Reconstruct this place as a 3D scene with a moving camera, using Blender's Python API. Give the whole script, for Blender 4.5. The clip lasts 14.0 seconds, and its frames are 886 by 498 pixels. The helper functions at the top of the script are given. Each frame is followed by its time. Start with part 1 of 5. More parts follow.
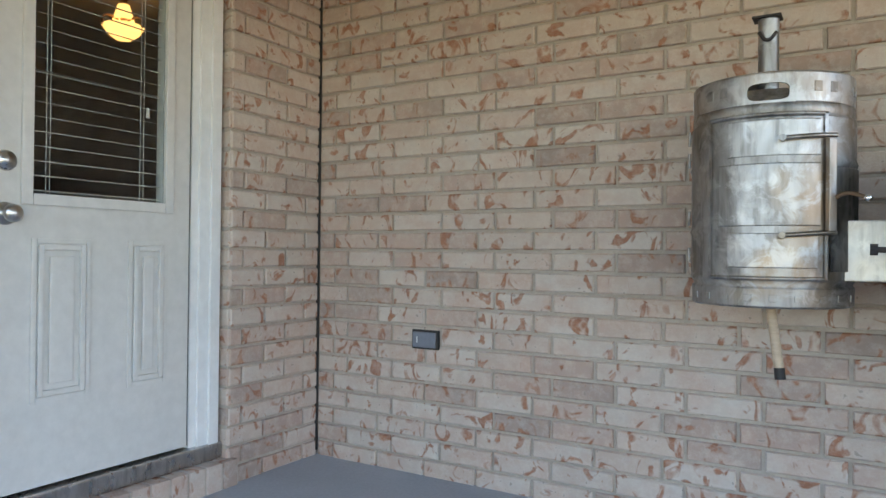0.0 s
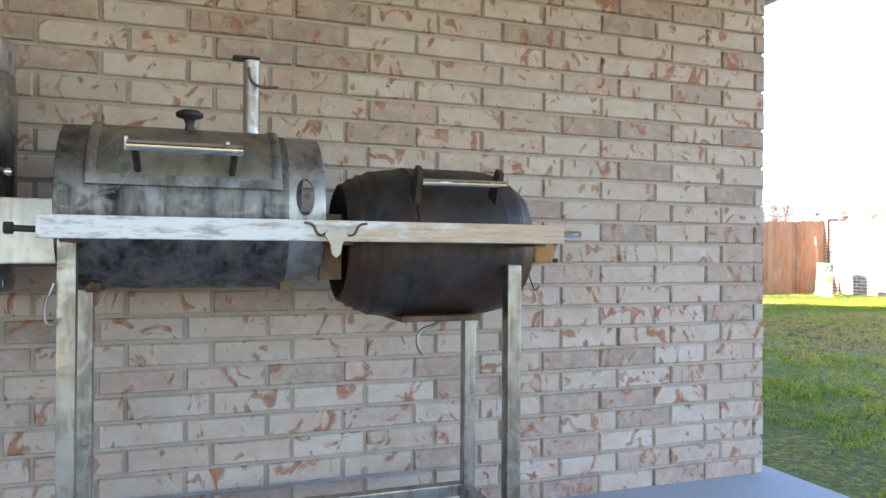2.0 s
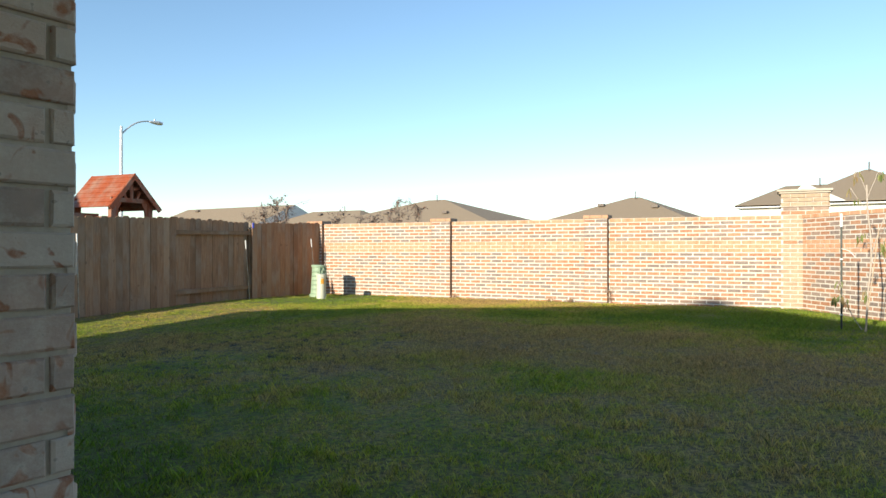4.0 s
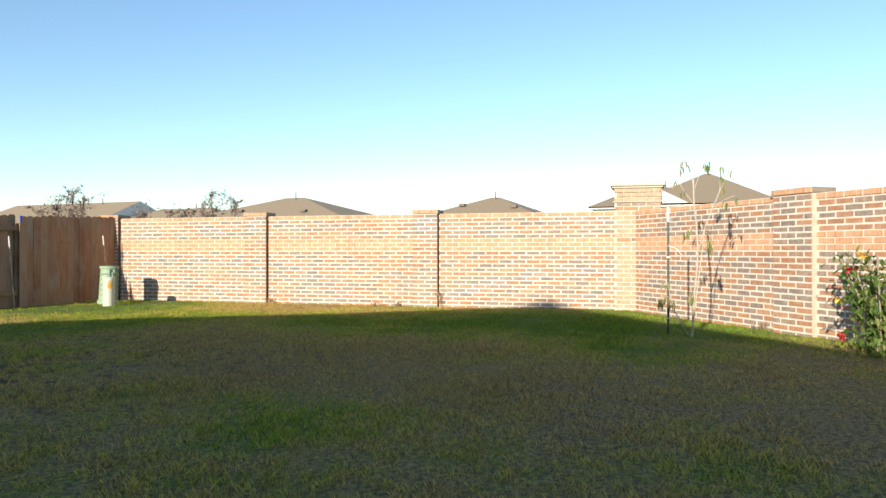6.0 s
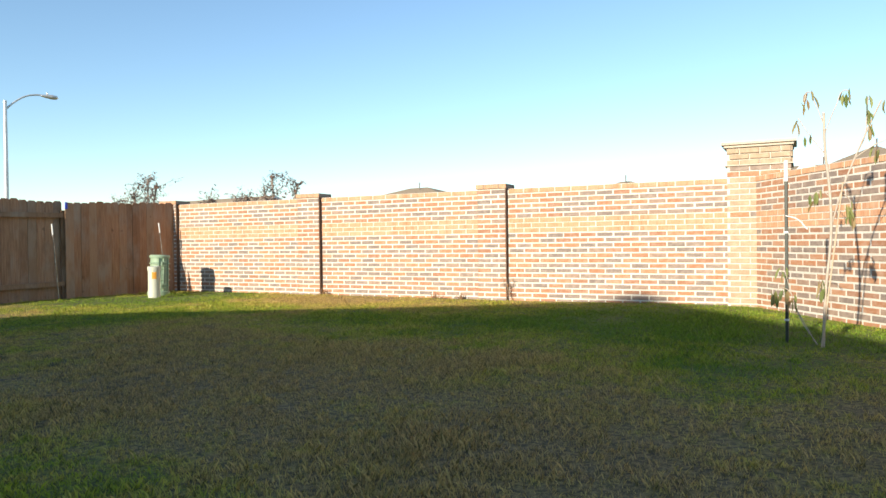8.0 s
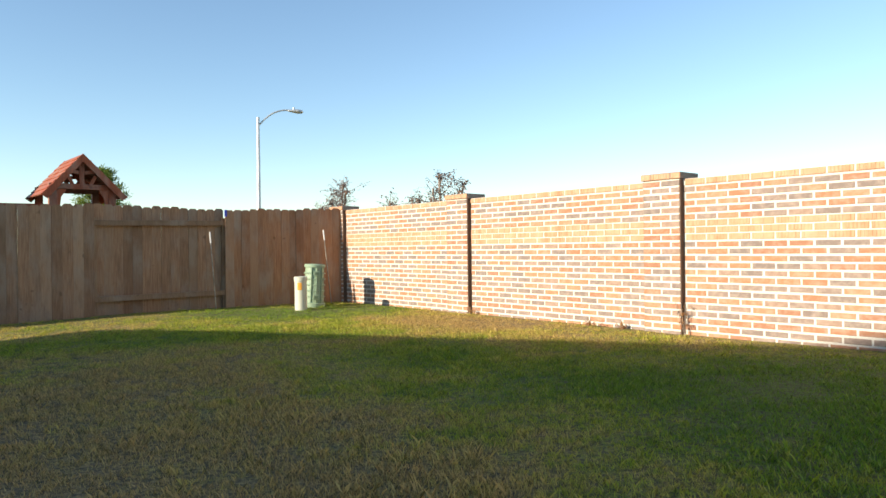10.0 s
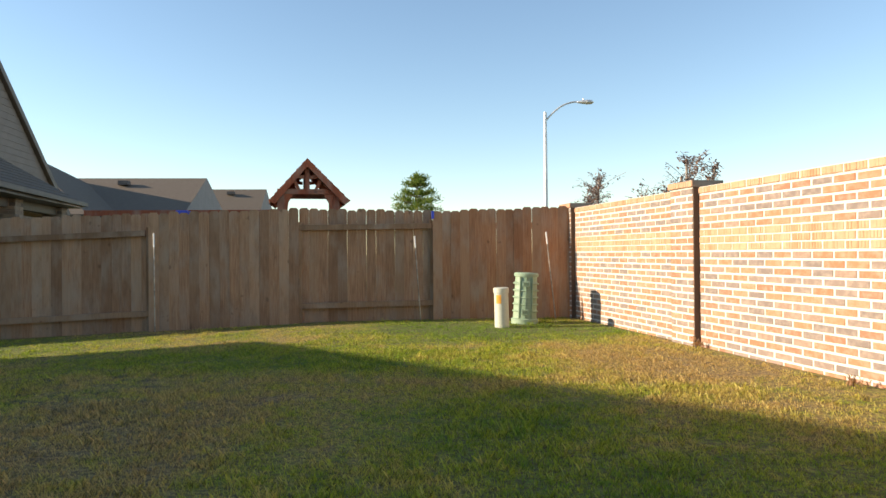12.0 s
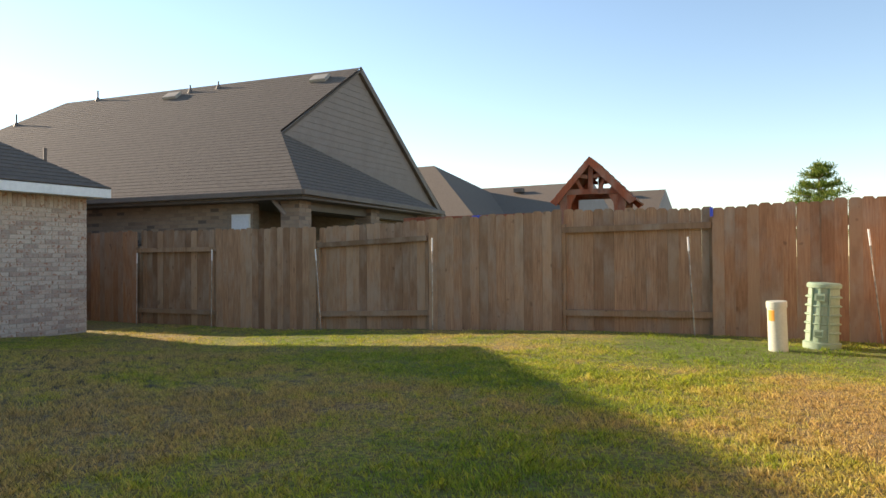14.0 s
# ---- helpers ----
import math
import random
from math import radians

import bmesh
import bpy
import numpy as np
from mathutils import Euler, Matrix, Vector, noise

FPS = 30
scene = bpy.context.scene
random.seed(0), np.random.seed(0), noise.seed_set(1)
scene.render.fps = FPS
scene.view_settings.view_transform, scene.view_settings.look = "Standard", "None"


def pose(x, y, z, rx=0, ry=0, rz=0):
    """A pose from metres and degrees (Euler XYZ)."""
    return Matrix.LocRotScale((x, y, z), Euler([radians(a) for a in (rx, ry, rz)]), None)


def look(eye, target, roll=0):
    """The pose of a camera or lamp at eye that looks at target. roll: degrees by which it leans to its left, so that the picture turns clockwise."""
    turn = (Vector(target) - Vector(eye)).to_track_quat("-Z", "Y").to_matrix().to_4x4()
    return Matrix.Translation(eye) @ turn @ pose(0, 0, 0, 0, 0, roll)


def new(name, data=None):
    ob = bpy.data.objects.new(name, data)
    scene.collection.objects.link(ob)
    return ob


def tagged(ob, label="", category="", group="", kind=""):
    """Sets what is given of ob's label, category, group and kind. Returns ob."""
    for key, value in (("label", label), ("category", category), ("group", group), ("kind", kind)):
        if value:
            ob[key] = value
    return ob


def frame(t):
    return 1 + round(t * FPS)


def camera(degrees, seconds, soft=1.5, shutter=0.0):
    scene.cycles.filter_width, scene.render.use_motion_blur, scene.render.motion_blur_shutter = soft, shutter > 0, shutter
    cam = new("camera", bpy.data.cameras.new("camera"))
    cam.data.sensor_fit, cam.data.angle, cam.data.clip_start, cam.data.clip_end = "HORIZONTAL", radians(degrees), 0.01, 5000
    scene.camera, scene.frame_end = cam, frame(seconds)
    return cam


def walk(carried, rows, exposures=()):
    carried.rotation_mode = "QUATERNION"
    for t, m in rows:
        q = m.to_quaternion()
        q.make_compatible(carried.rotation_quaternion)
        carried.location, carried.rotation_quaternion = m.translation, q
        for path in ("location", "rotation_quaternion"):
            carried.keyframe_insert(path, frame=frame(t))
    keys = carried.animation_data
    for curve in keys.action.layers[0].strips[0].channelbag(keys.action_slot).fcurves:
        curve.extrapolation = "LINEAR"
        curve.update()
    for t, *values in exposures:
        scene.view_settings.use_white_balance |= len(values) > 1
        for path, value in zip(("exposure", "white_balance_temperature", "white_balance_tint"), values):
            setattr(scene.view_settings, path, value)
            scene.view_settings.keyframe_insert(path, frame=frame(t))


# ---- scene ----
cam = camera(64.2, 14.0)
PATH = [
    (0, (2.105, -2.058, 0.895), (1.073, -0.345, 0.909), 0.6),
    (0.5, (2.198, -2.087, 0.899), (1.482, -0.22, 0.907), 0.5),
    (1, (2.256, -2.087, 0.881), (1.939, -0.113, 0.9), 0.6),
    (1.5, (2.296, -2.028, 0.871), (2.459, -0.035, 0.895), 0.4),
    (2, (2.466, -1.874, 0.87), (3.146, 0.007, 0.88), 0.4),
    (2.5, (2.737, -1.649, 0.896), (3.837, 0.021, 0.904), 0.2),
    (3, (3.053, -1.384, 0.983), (4.477, 0.021, 0.992), -0.0),
    (3.5, (3.465, -1.11, 1.016), (5.055, 0.104, 1.02), -0.0),
    (4.1, (3.975, -0.949, 1.022), (5.674, 0.107, 1.027), -0.0),
    (6.3, (6.042, -1.089, 0.971), (7.897, -0.343, 0.971), -0.2),
    (6.5, (6.249, -1.092, 0.96), (8.105, -0.345, 0.954), -0.4),
    (7, (6.894, -1.135, 0.899), (8.732, -0.347, 0.89), -0.4),
    (7.5, (7.515, -1.199, 0.843), (9.266, -0.234, 0.835), -0.4),
    (8, (8.19, -1.236, 0.851), (9.856, -0.13, 0.833), -0.7),
    (8.2, (8.481, -1.259, 0.86), (10.096, -0.079, 0.838), -0.7),
    (10.3, (11.834, -1.081, 0.921), (12.777, 0.683, 0.923), -0.6),
    (10.5, (12.127, -0.999, 0.92), (12.959, 0.82, 0.921), -0.6),
    (11, (12.817, -0.691, 0.942), (13.423, 1.215, 0.945), -0.6),
    (11.5, (13.495, -0.293, 0.995), (13.903, 1.665, 1.0), -0.6),
    (12, (14.097, 0.127, 0.987), (14.262, 2.12, 0.998), -0.5),
    (12.5, (14.706, 0.457, 0.957), (14.608, 2.455, 0.978), -0.6),
    (13, (15.305, 0.751, 0.981), (14.873, 2.704, 1.009), -0.5),
    (13.5, (15.876, 1.021, 0.94), (15.157, 2.887, 0.979), -0.4),
    (14, (16.352, 1.242, 0.999), (15.367, 2.982, 1.024), -0.4),
]
walk(cam, [(t, look(eye, target, roll)) for t, eye, target, roll in PATH],
     [(0, 2.78, 6450, 19), (1.0, 2.76, 6450, 20), (2.3, 2.72, 6450, 18), (2.7, 2.35, 6700, 14), (3.0, 1.95, 6800, 12), (3.3, 1.25, 6600, 9), (3.6, 0.8, 6500, 7), (4.0, 0.6, 6400, 5), (6.3, 0.6, 6400, 5), (10.5, 0.74, 6700, 8), (12.5, 0.85, 7150, 11), (14.0, 1.02, 7400, 14)])

# ---- daylight: low sun from the west, clear sky ----
SUN_EL, SUN_AZ = radians(17.3), radians(-3.0)      # elevation; azimuth in which the light travels, from +x
world = bpy.data.worlds.new("sky")
scene.world = world
world.use_nodes = True
wn = world.node_tree.nodes
sky = wn.new("ShaderNodeTexSky")
sky.sky_type, sky.sun_disc = "NISHITA", False
sky.sun_elevation, sky.sun_rotation = SUN_EL, radians(270) - SUN_AZ
sky.air_density, sky.dust_density, sky.ozone_density = 1.0, 0.05, 2.3
world.node_tree.links.new(sky.outputs[0], wn["Background"].inputs[0])
wn["Background"].inputs[1].default_value = 0.14
sun = new("sun", bpy.data.lights.new("sun", "SUN"))
sun.data.energy, sun.data.angle, sun.data.color = 5.0, radians(0.6), (1.0, 0.87, 0.70)
LIGHT = Vector((math.cos(SUN_EL) * math.cos(SUN_AZ), math.cos(SUN_EL) * math.sin(SUN_AZ), -math.sin(SUN_EL)))
sun.rotation_mode = "QUATERNION"
sun.rotation_quaternion = LIGHT.to_track_quat("-Z", "Y")

# ---- materials ----
class Mat:
    """A node material with short ways to add and link nodes."""

    def __init__(self, name, rough=0.8, metal=0.0):
        self.mat = bpy.data.materials.new(name)
        self.mat.use_nodes = True
        self.n, self.l = self.mat.node_tree.nodes, self.mat.node_tree.links
        self.b = self.n["Principled BSDF"]
        self.b.inputs["Roughness"].default_value, self.b.inputs["Metallic"].default_value = rough, metal

    def put(self, socket, value):
        if hasattr(value, "is_linked"):
            self.l.new(value, socket)
        else:
            socket.default_value = value

    def pos(self, scale=(1, 1, 1), shift=None):
        m = self.n.new("ShaderNodeVectorMath")
        m.operation = "MULTIPLY"
        self.l.new(self.n.new("ShaderNodeNewGeometry").outputs["Position"], m.inputs[0])
        m.inputs[1].default_value = scale
        if shift is None:
            return m.outputs[0]
        a = self.n.new("ShaderNodeVectorMath")
        a.operation = "ADD"
        self.l.new(m.outputs[0], a.inputs[0])
        c = self.n.new("ShaderNodeMath")
        c.operation, c.inputs[1].default_value = "MULTIPLY", 37.0
        self.l.new(shift, c.inputs[0])
        self.l.new(c.outputs[0], a.inputs[1])
        return a.outputs[0]

    def noise(self, vec, scale, detail=4.0, rough=0.55, distort=0.0):
        t = self.n.new("ShaderNodeTexNoise")
        self.l.new(vec, t.inputs["Vector"])
        t.inputs["Scale"].default_value, t.inputs["Detail"].default_value = scale, detail
        t.inputs["Roughness"].default_value, t.inputs["Distortion"].default_value = rough, distort
        return t.outputs[0]

    def ramp(self, fac, stops, step=False):
        r = self.n.new("ShaderNodeValToRGB")
        if step:
            r.color_ramp.interpolation = "CONSTANT"
        e = r.color_ramp.elements
        while len(e) < len(stops):
            e.new(0.5)
        for i, (p, c) in enumerate(stops):
            e[i].position, e[i].color = p, (c, c, c, 1) if isinstance(c, (int, float)) else (*c, 1)
        self.l.new(fac, r.inputs[0])
        return r.outputs[0]

    def mix(self, fac, a, b, mode="MIX"):
        m = self.n.new("ShaderNodeMix")
        m.data_type, m.blend_type = "RGBA", mode
        self.put(m.inputs[0], fac)
        for sock, v in ((m.inputs[6], a), (m.inputs[7], b)):
            self.put(sock, v if hasattr(v, "is_linked") else (*v, 1))
        return m.outputs[2]

    def math(self, op, a, b=0.0):
        m = self.n.new("ShaderNodeMath")
        m.operation = op
        self.put(m.inputs[0], a), self.put(m.inputs[1], b)
        return m.outputs[0]

    def island(self):
        return self.n.new("ShaderNodeNewGeometry").outputs["Random Per Island"]

    def each(self):
        return self.n.new("ShaderNodeObjectInfo").outputs["Random"]

    def colour(self, c):
        self.put(self.b.inputs["Base Color"], c if hasattr(c, "is_linked") else (*c, 1))
        return self

    def bump(self, height, strength=0.3, distance=0.01):
        b = self.n.new("ShaderNodeBump")
        b.inputs["Strength"].default_value, b.inputs["Distance"].default_value = strength, distance
        self.l.new(height, b.inputs["Height"])
        self.l.new(b.outputs[0], self.b.inputs["Normal"])
        return self

    def rough(self, v):
        self.put(self.b.inputs["Roughness"], v)
        return self


def house_brick(name, single):
    """Pale limewashed brick, some greyer or pinker, with red-brown clay showing through in smears."""
    m = Mat(name, 0.9)
    r = m.each() if single else m.island()
    base = m.ramp(r, [(0, (0.52, 0.44, 0.37)), (0.2, (0.60, 0.53, 0.46)), (0.45, (0.51, 0.43, 0.365)), (0.62, (0.56, 0.46, 0.38)), (0.78, (0.42, 0.31, 0.255)), (0.9, (0.35, 0.27, 0.225)), (1.0, (0.30, 0.225, 0.19))])
    v = m.pos((1, 1, 1.6), r)
    fine = m.noise(v, 55, 6, 0.7)
    base = m.mix(m.math("MULTIPLY", fine, 0.45), base, (0.36, 0.29, 0.24))
    wash = m.ramp(m.noise(v, 9, 3), [(0.4, 0.0), (0.66, 0.6)])
    base = m.mix(wash, base, (0.47, 0.32, 0.25))
    smear = m.ramp(m.noise(m.pos((1, 1, 0.8), r), 13, 2.4, 0.5, 1.6), [(0.58, 0.0), (0.65, 1.0)])
    clay = m.mix(m.noise(v, 22, 3), (0.40, 0.185, 0.10), (0.24, 0.10, 0.06))
    base = m.mix(m.math("MULTIPLY", smear, m.math("ADD", m.math("MULTIPLY", fine, 0.9), 0.5)), base, clay)
    chips = m.ramp(m.noise(m.pos((1, 1, 1), r), 48, 1.5), [(0.70, 0.0), (0.74, 0.7)])
    base = m.mix(chips, base, (0.17, 0.13, 0.11))
    mottle = m.ramp(m.noise(m.pos((1, 1, 1), r), 24, 5, 0.75), [(0.45, 0.0), (0.72, 0.35)])
    base = m.mix(mottle, base, (0.70, 0.64, 0.56))
    m.colour(base).bump(m.math("ADD", m.noise(v, 90, 5, 0.7), m.math("MULTIPLY", smear, -0.7)), 0.35, 0.006)
    return m.mat


def yard_brick(name, single):
    """Orange-red and blue-grey fired brick, dusted with mortar."""
    m = Mat(name, 0.88)
    r = m.each() if single else m.island()
    base = m.ramp(r, [(0, (0.41, 0.178, 0.085)), (0.2, (0.49, 0.235, 0.12)), (0.36, (0.36, 0.16, 0.085)), (0.45, (0.26, 0.205, 0.175)), (0.62, (0.20, 0.172, 0.158)), (0.76, (0.32, 0.22, 0.165)), (0.88, (0.47, 0.205, 0.095))], True)
    v = m.pos((1, 1, 1.3), r)
    base = m.mix(m.math("MULTIPLY", m.noise(v, 45, 5, 0.7), 0.5), base, (0.22, 0.12, 0.075))
    dust = m.ramp(m.noise(v, 14, 4), [(0.42, 0.04), (0.78, 0.46)])
    m.colour(m.mix(dust, base, (0.55, 0.44, 0.35))).bump(m.noise(v, 80, 5, 0.7), 0.3, 0.005)
    return m.mat


def grainy(name, dark, light, scale, rough=0.9, bump=0.3, fine=8.0, metal=0.0, squash=(1, 1, 1)):
    """A plain two-tone surface: broad stains and fine grain."""
    m = Mat(name, rough, metal)
    v = m.pos(squash)
    c = m.ramp(m.noise(v, scale, 5), [(0.3, dark), (0.7, light)])
    g = m.noise(v, scale * fine, 4, 0.65)
    m.colour(m.mix(0.3, c, m.ramp(g, [(0.3, tuple(x * 0.7 for x in dark)), (0.7, light)])))
    return m.bump(g, bump, 0.004).mat


def wood(name, dark, light, single=True, rough=0.8):
    """Weathered softwood, grain upright, every board its own tone."""
    m = Mat(name, rough)
    r = m.each() if single else m.island()
    v = m.pos((1, 1, 0.06), r)
    grain = m.noise(v, 60, 5, 0.6, 0.3)
    c = m.ramp(grain, [(0.3, dark), (0.7, light)])
    c = m.mix(m.ramp(r, [(0.0, 0.0), (0.35, 0.1), (1.0, 0.85)]), c, tuple(x * 0.6 for x in dark))
    c = m.mix(m.ramp(m.math("FRACT", m.math("MULTIPLY", r, 7.3)), [(0.6, 0.0), (1.0, 0.5)]), c, (0.50, 0.33, 0.20))
    grey = m.ramp(m.noise(m.pos((1, 1, 0.5), r), 3.5, 4), [(0.45, 0.0), (0.75, 0.7)])
    c = m.mix(grey, c, (0.36, 0.29, 0.22))
    damp = m.ramp(m.noise(m.pos((1, 1, 0.3), r), 7, 5, 0.65), [(0.5, 0.0), (0.66, 0.32)])
    c = m.mix(damp, c, tuple(x * 0.55 for x in dark))
    knots = m.ramp(m.noise(m.pos((1, 1, 0.7), r), 9, 1), [(0.71, 0.0), (0.77, 0.5)])
    c = m.mix(knots, c, tuple(x * 0.4 for x in dark))
    return m.colour(c).bump(grain, 0.35, 0.004).mat


def shingle(name, dark, light):
    m = Mat(name, 0.95)
    v = m.pos()
    c = m.ramp(m.noise(m.pos((5, 5, 16)), 1.6, 4, 0.7), [(0.3, dark), (0.7, light)])
    g = m.noise(v, 120, 3, 0.7)
    return m.colour(m.mix(0.35, c, m.ramp(g, [(0.3, tuple(x * 0.5 for x in dark)), (0.7, tuple(x * 1.3 for x in light))]))).bump(g, 0.4, 0.006).mat


def metal(name, dark, light, rough=(0.22, 0.5), scale=6.0, stain=None, metallic=1.0):
    """Bare sheet metal with brushed streaks, heat and soot stains."""
    m = Mat(name, 0.35, metallic)
    v = m.pos((1, 1, 0.35))
    n1 = m.noise(v, scale, 5, 0.6, 0.6)
    c = m.ramp(n1, [(0.32, dark), (0.62, light)])
    runs = m.ramp(m.noise(m.pos((1, 1, 0.12)), scale * 5, 3, 0.6), [(0.5, 0.0), (0.72, 0.55)])
    c = m.mix(runs, c, tuple(x * 0.55 for x in dark))
    if stain:
        c = m.mix(m.ramp(m.noise(m.pos(), 4.2, 3), [(0.5, 0.0), (0.7, 0.8)]), c, stain)
    m.colour(c)
    m.rough(m.ramp(m.noise(v, scale * 3, 4), [(0.3, rough[0]), (0.7, rough[1])]))
    blot = m.ramp(m.noise(m.pos(), 15, 4, 0.65, 0.8), [(0.48, 0.0), (0.6, 0.6)])
    m.colour(m.mix(blot, c, tuple(min(1.0, x * 1.12) for x in light)))
    return m.bump(m.math("ADD", m.noise(m.pos(), 26, 3), m.math("MULTIPLY", m.noise(m.pos(), 9, 2), 1.5)), 0.22, 0.006).mat


def lawn_colour(m, r=None):
    """Patchy autumn lawn: straw, olive and fresh green in drifts, greener by the patio, the young tree and the utility boxes."""
    v = m.pos((1, 1, 0))
    big = m.noise(v, 0.5, 4, 0.6, 0.5)
    mid = m.noise(v, 2.2, 5, 0.6)
    tuft = m.noise(v, 11, 3, 0.65)
    dry = m.math("ADD", m.math("ADD", m.math("MULTIPLY", big, 0.42), m.math("MULTIPLY", mid, 0.28)), m.math("MULTIPLY", tuft, 0.30))

    def spot(x, y, sx, sy, amount):
        d = m.n.new("ShaderNodeVectorMath")
        d.operation = "DISTANCE"
        m.l.new(m.pos((1 / sx, 1 / sy, 0)), d.inputs[0])
        d.inputs[1].default_value = (x / sx, y / sy, 0)
        return m.math("MULTIPLY", m.ramp(d.outputs["Value"], [(0.15, 1.0), (1.0, 0.0)]), amount)

    for x, y, sx, sy, amount in ((5.9, 3.0, 2.6, 5.0, -0.13), (16.0, 0.9, 3.0, 3.6, -0.25), (15.6, 9.6, 2.8, 1.7, -0.22), (9.5, 9.8, 5.0, 1.2, -0.08), (14.5, 4.6, 1.5, 1.2, -0.15), (9.4, 1.5, 1.3, 0.8, -0.14), (13.4, -0.6, 1.2, 1.0, -0.08), (10.4, -0.9, 2.6, 1.8, 0.08), (13.6, 7.4, 2.8, 1.8, -0.07), (16.4, 6.3, 1.2, 2.2, 0.07), (11.2, 2.6, 3.8, 3.4, 0.10), (9.0, 6.6, 3.0, 2.0, 0.06)):
        dry = m.math("ADD", dry, spot(x, y, sx, sy, amount))
    c = m.ramp(dry, [(0.35, (0.18, 0.32, 0.012)), (0.44, (0.41, 0.46, 0.03)), (0.495, (0.60, 0.50, 0.09)), (0.55, (0.66, 0.47, 0.14)), (0.62, (0.62, 0.41, 0.15))])
    clump = m.ramp(m.noise(v, 24, 4, 0.7), [(0.36, 0.7), (0.49, 0.0)])
    c = m.mix(clump, c, (0.085, 0.075, 0.022))
    bare = m.ramp(m.noise(v, 6.5, 5, 0.65), [(0.53, 0.0), (0.62, 0.8)])
    c = m.mix(m.math("MULTIPLY", bare, spot(9.4, 5.6, 4.4, 4.2, 1.9)), c, (0.10, 0.095, 0.085))
    if r is not None:
        c = m.mix(m.ramp(r, [(0.0, 0.0), (0.7, 0.04), (1.0, 0.3)]), c, (0.70, 0.60, 0.22))
        c = m.mix(m.ramp(r, [(0.0, 0.8), (0.35, 0.0)]), c, (0.05, 0.055, 0.012))
    return c


def translucent(m, colour, amount):
    """Lets light through thin leaves and blades."""
    t, mx = m.n.new("ShaderNodeBsdfTranslucent"), m.n.new("ShaderNodeMixShader")
    m.put(t.inputs[0], colour)
    mx.inputs[0].default_value = amount
    m.l.new(m.b.outputs[0], mx.inputs[1])
    m.l.new(t.outputs[0], mx.inputs[2])
    m.l.new(mx.outputs[0], m.n["Material Output"].inputs[0])


BRICK_ONE, BRICK_MANY = house_brick("pale_brick", True), house_brick("pale_brick_joined", False)
YBRICK_ONE, YBRICK_MANY = yard_brick("red_brick", True), yard_brick("red_brick_joined", False)
MORTAR = grainy("tan_mortar", (0.38, 0.325, 0.27), (0.49, 0.425, 0.355), 7, 0.95, 0.4)
MORTAR_WHITE = grainy("white_mortar", (0.59, 0.535, 0.455), (0.74, 0.69, 0.615), 5, 0.95, 0.4)
band = Mat("orange_band_brick", 0.9)
band_v = band.pos()
BAND_BRICK = band.colour(band.mix(band.ramp(band.noise(band_v, 9, 4), [(0.4, 0.0), (0.75, 0.5)]), band.ramp(band.island(), [(0, (0.46, 0.225, 0.12)), (0.5, (0.56, 0.30, 0.17)), (1, (0.50, 0.28, 0.175))]), (0.62, 0.44, 0.29))).bump(band.noise(band_v, 70, 4, 0.7), 0.3, 0.004).mat
PALE_PIER = grainy("pale_pier_brick", (0.34, 0.235, 0.155), (0.56, 0.42, 0.29), 9, 0.9)
CONCRETE = grainy("grey_concrete", (0.36, 0.385, 0.415), (0.46, 0.485, 0.52), 2.5, 0.85, 0.25, 30)
CAST_CAP = grainy("cast_stone", (0.5, 0.42, 0.33), (0.62, 0.54, 0.44), 6)
PAINT = grainy("white_paint", (0.62, 0.605, 0.565), (0.65, 0.635, 0.595), 3, 0.35, 0.02)
CEILING = grainy("white_ceiling", (0.78, 0.76, 0.70), (0.84, 0.82, 0.77), 3, 0.7, 0.05)
TRIM = grainy("white_trim", (0.72, 0.72, 0.70), (0.8, 0.8, 0.78), 2, 0.5, 0.05)
PICKET = wood("cedar_picket", (0.25, 0.13, 0.066), (0.45, 0.26, 0.145))
# Redder copy of the cedar, with warm light put into its colour.
PICKET_LIT = wood("warm_lit_cedar_picket", (0.29, 0.125, 0.055), (0.50, 0.255, 0.125))
RAIL_WOOD = wood("cedar_rail", (0.22, 0.12, 0.06), (0.38, 0.23, 0.125))
ROOF = shingle("brown_shingle", (0.075, 0.06, 0.048), (0.165, 0.132, 0.106))
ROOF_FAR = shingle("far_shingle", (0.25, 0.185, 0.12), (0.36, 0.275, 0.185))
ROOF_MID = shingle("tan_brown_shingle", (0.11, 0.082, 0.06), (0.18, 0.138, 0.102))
SIDING = grainy("tan_lap_siding", (0.225, 0.19, 0.178), (0.28, 0.24, 0.225), 3, 0.7, 0.1)
SIDING_WHITE = grainy("white_siding", (0.66, 0.64, 0.6), (0.74, 0.72, 0.68), 3, 0.7, 0.1)
EAVE_BROWN = grainy("brown_fascia", (0.12, 0.092, 0.075), (0.17, 0.135, 0.11), 3, 0.6, 0.1)
# Brown brick with the shade of walls under eaves put into it.
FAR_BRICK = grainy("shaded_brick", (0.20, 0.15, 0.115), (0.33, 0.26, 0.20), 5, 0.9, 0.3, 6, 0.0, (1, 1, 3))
soil = Mat("lawn_soil", 0.95)
SOIL = soil.colour(soil.mix(soil.ramp(soil.noise(soil.pos((1, 1, 0)), 26, 5, 0.7), [(0.32, 0.2), (0.6, 0.9)]), lawn_colour(soil), (0.09, 0.062, 0.033))).bump(soil.noise(soil.pos(), 60, 5, 0.7), 0.8, 0.03).mat
blade = Mat("grass_blade", 0.7)
blade_tone = lawn_colour(blade, blade.island())
GRASS = blade.colour(blade_tone).mat
translucent(blade, blade_tone, 0.35)
GLASS = Mat("window_glass", 0.03)
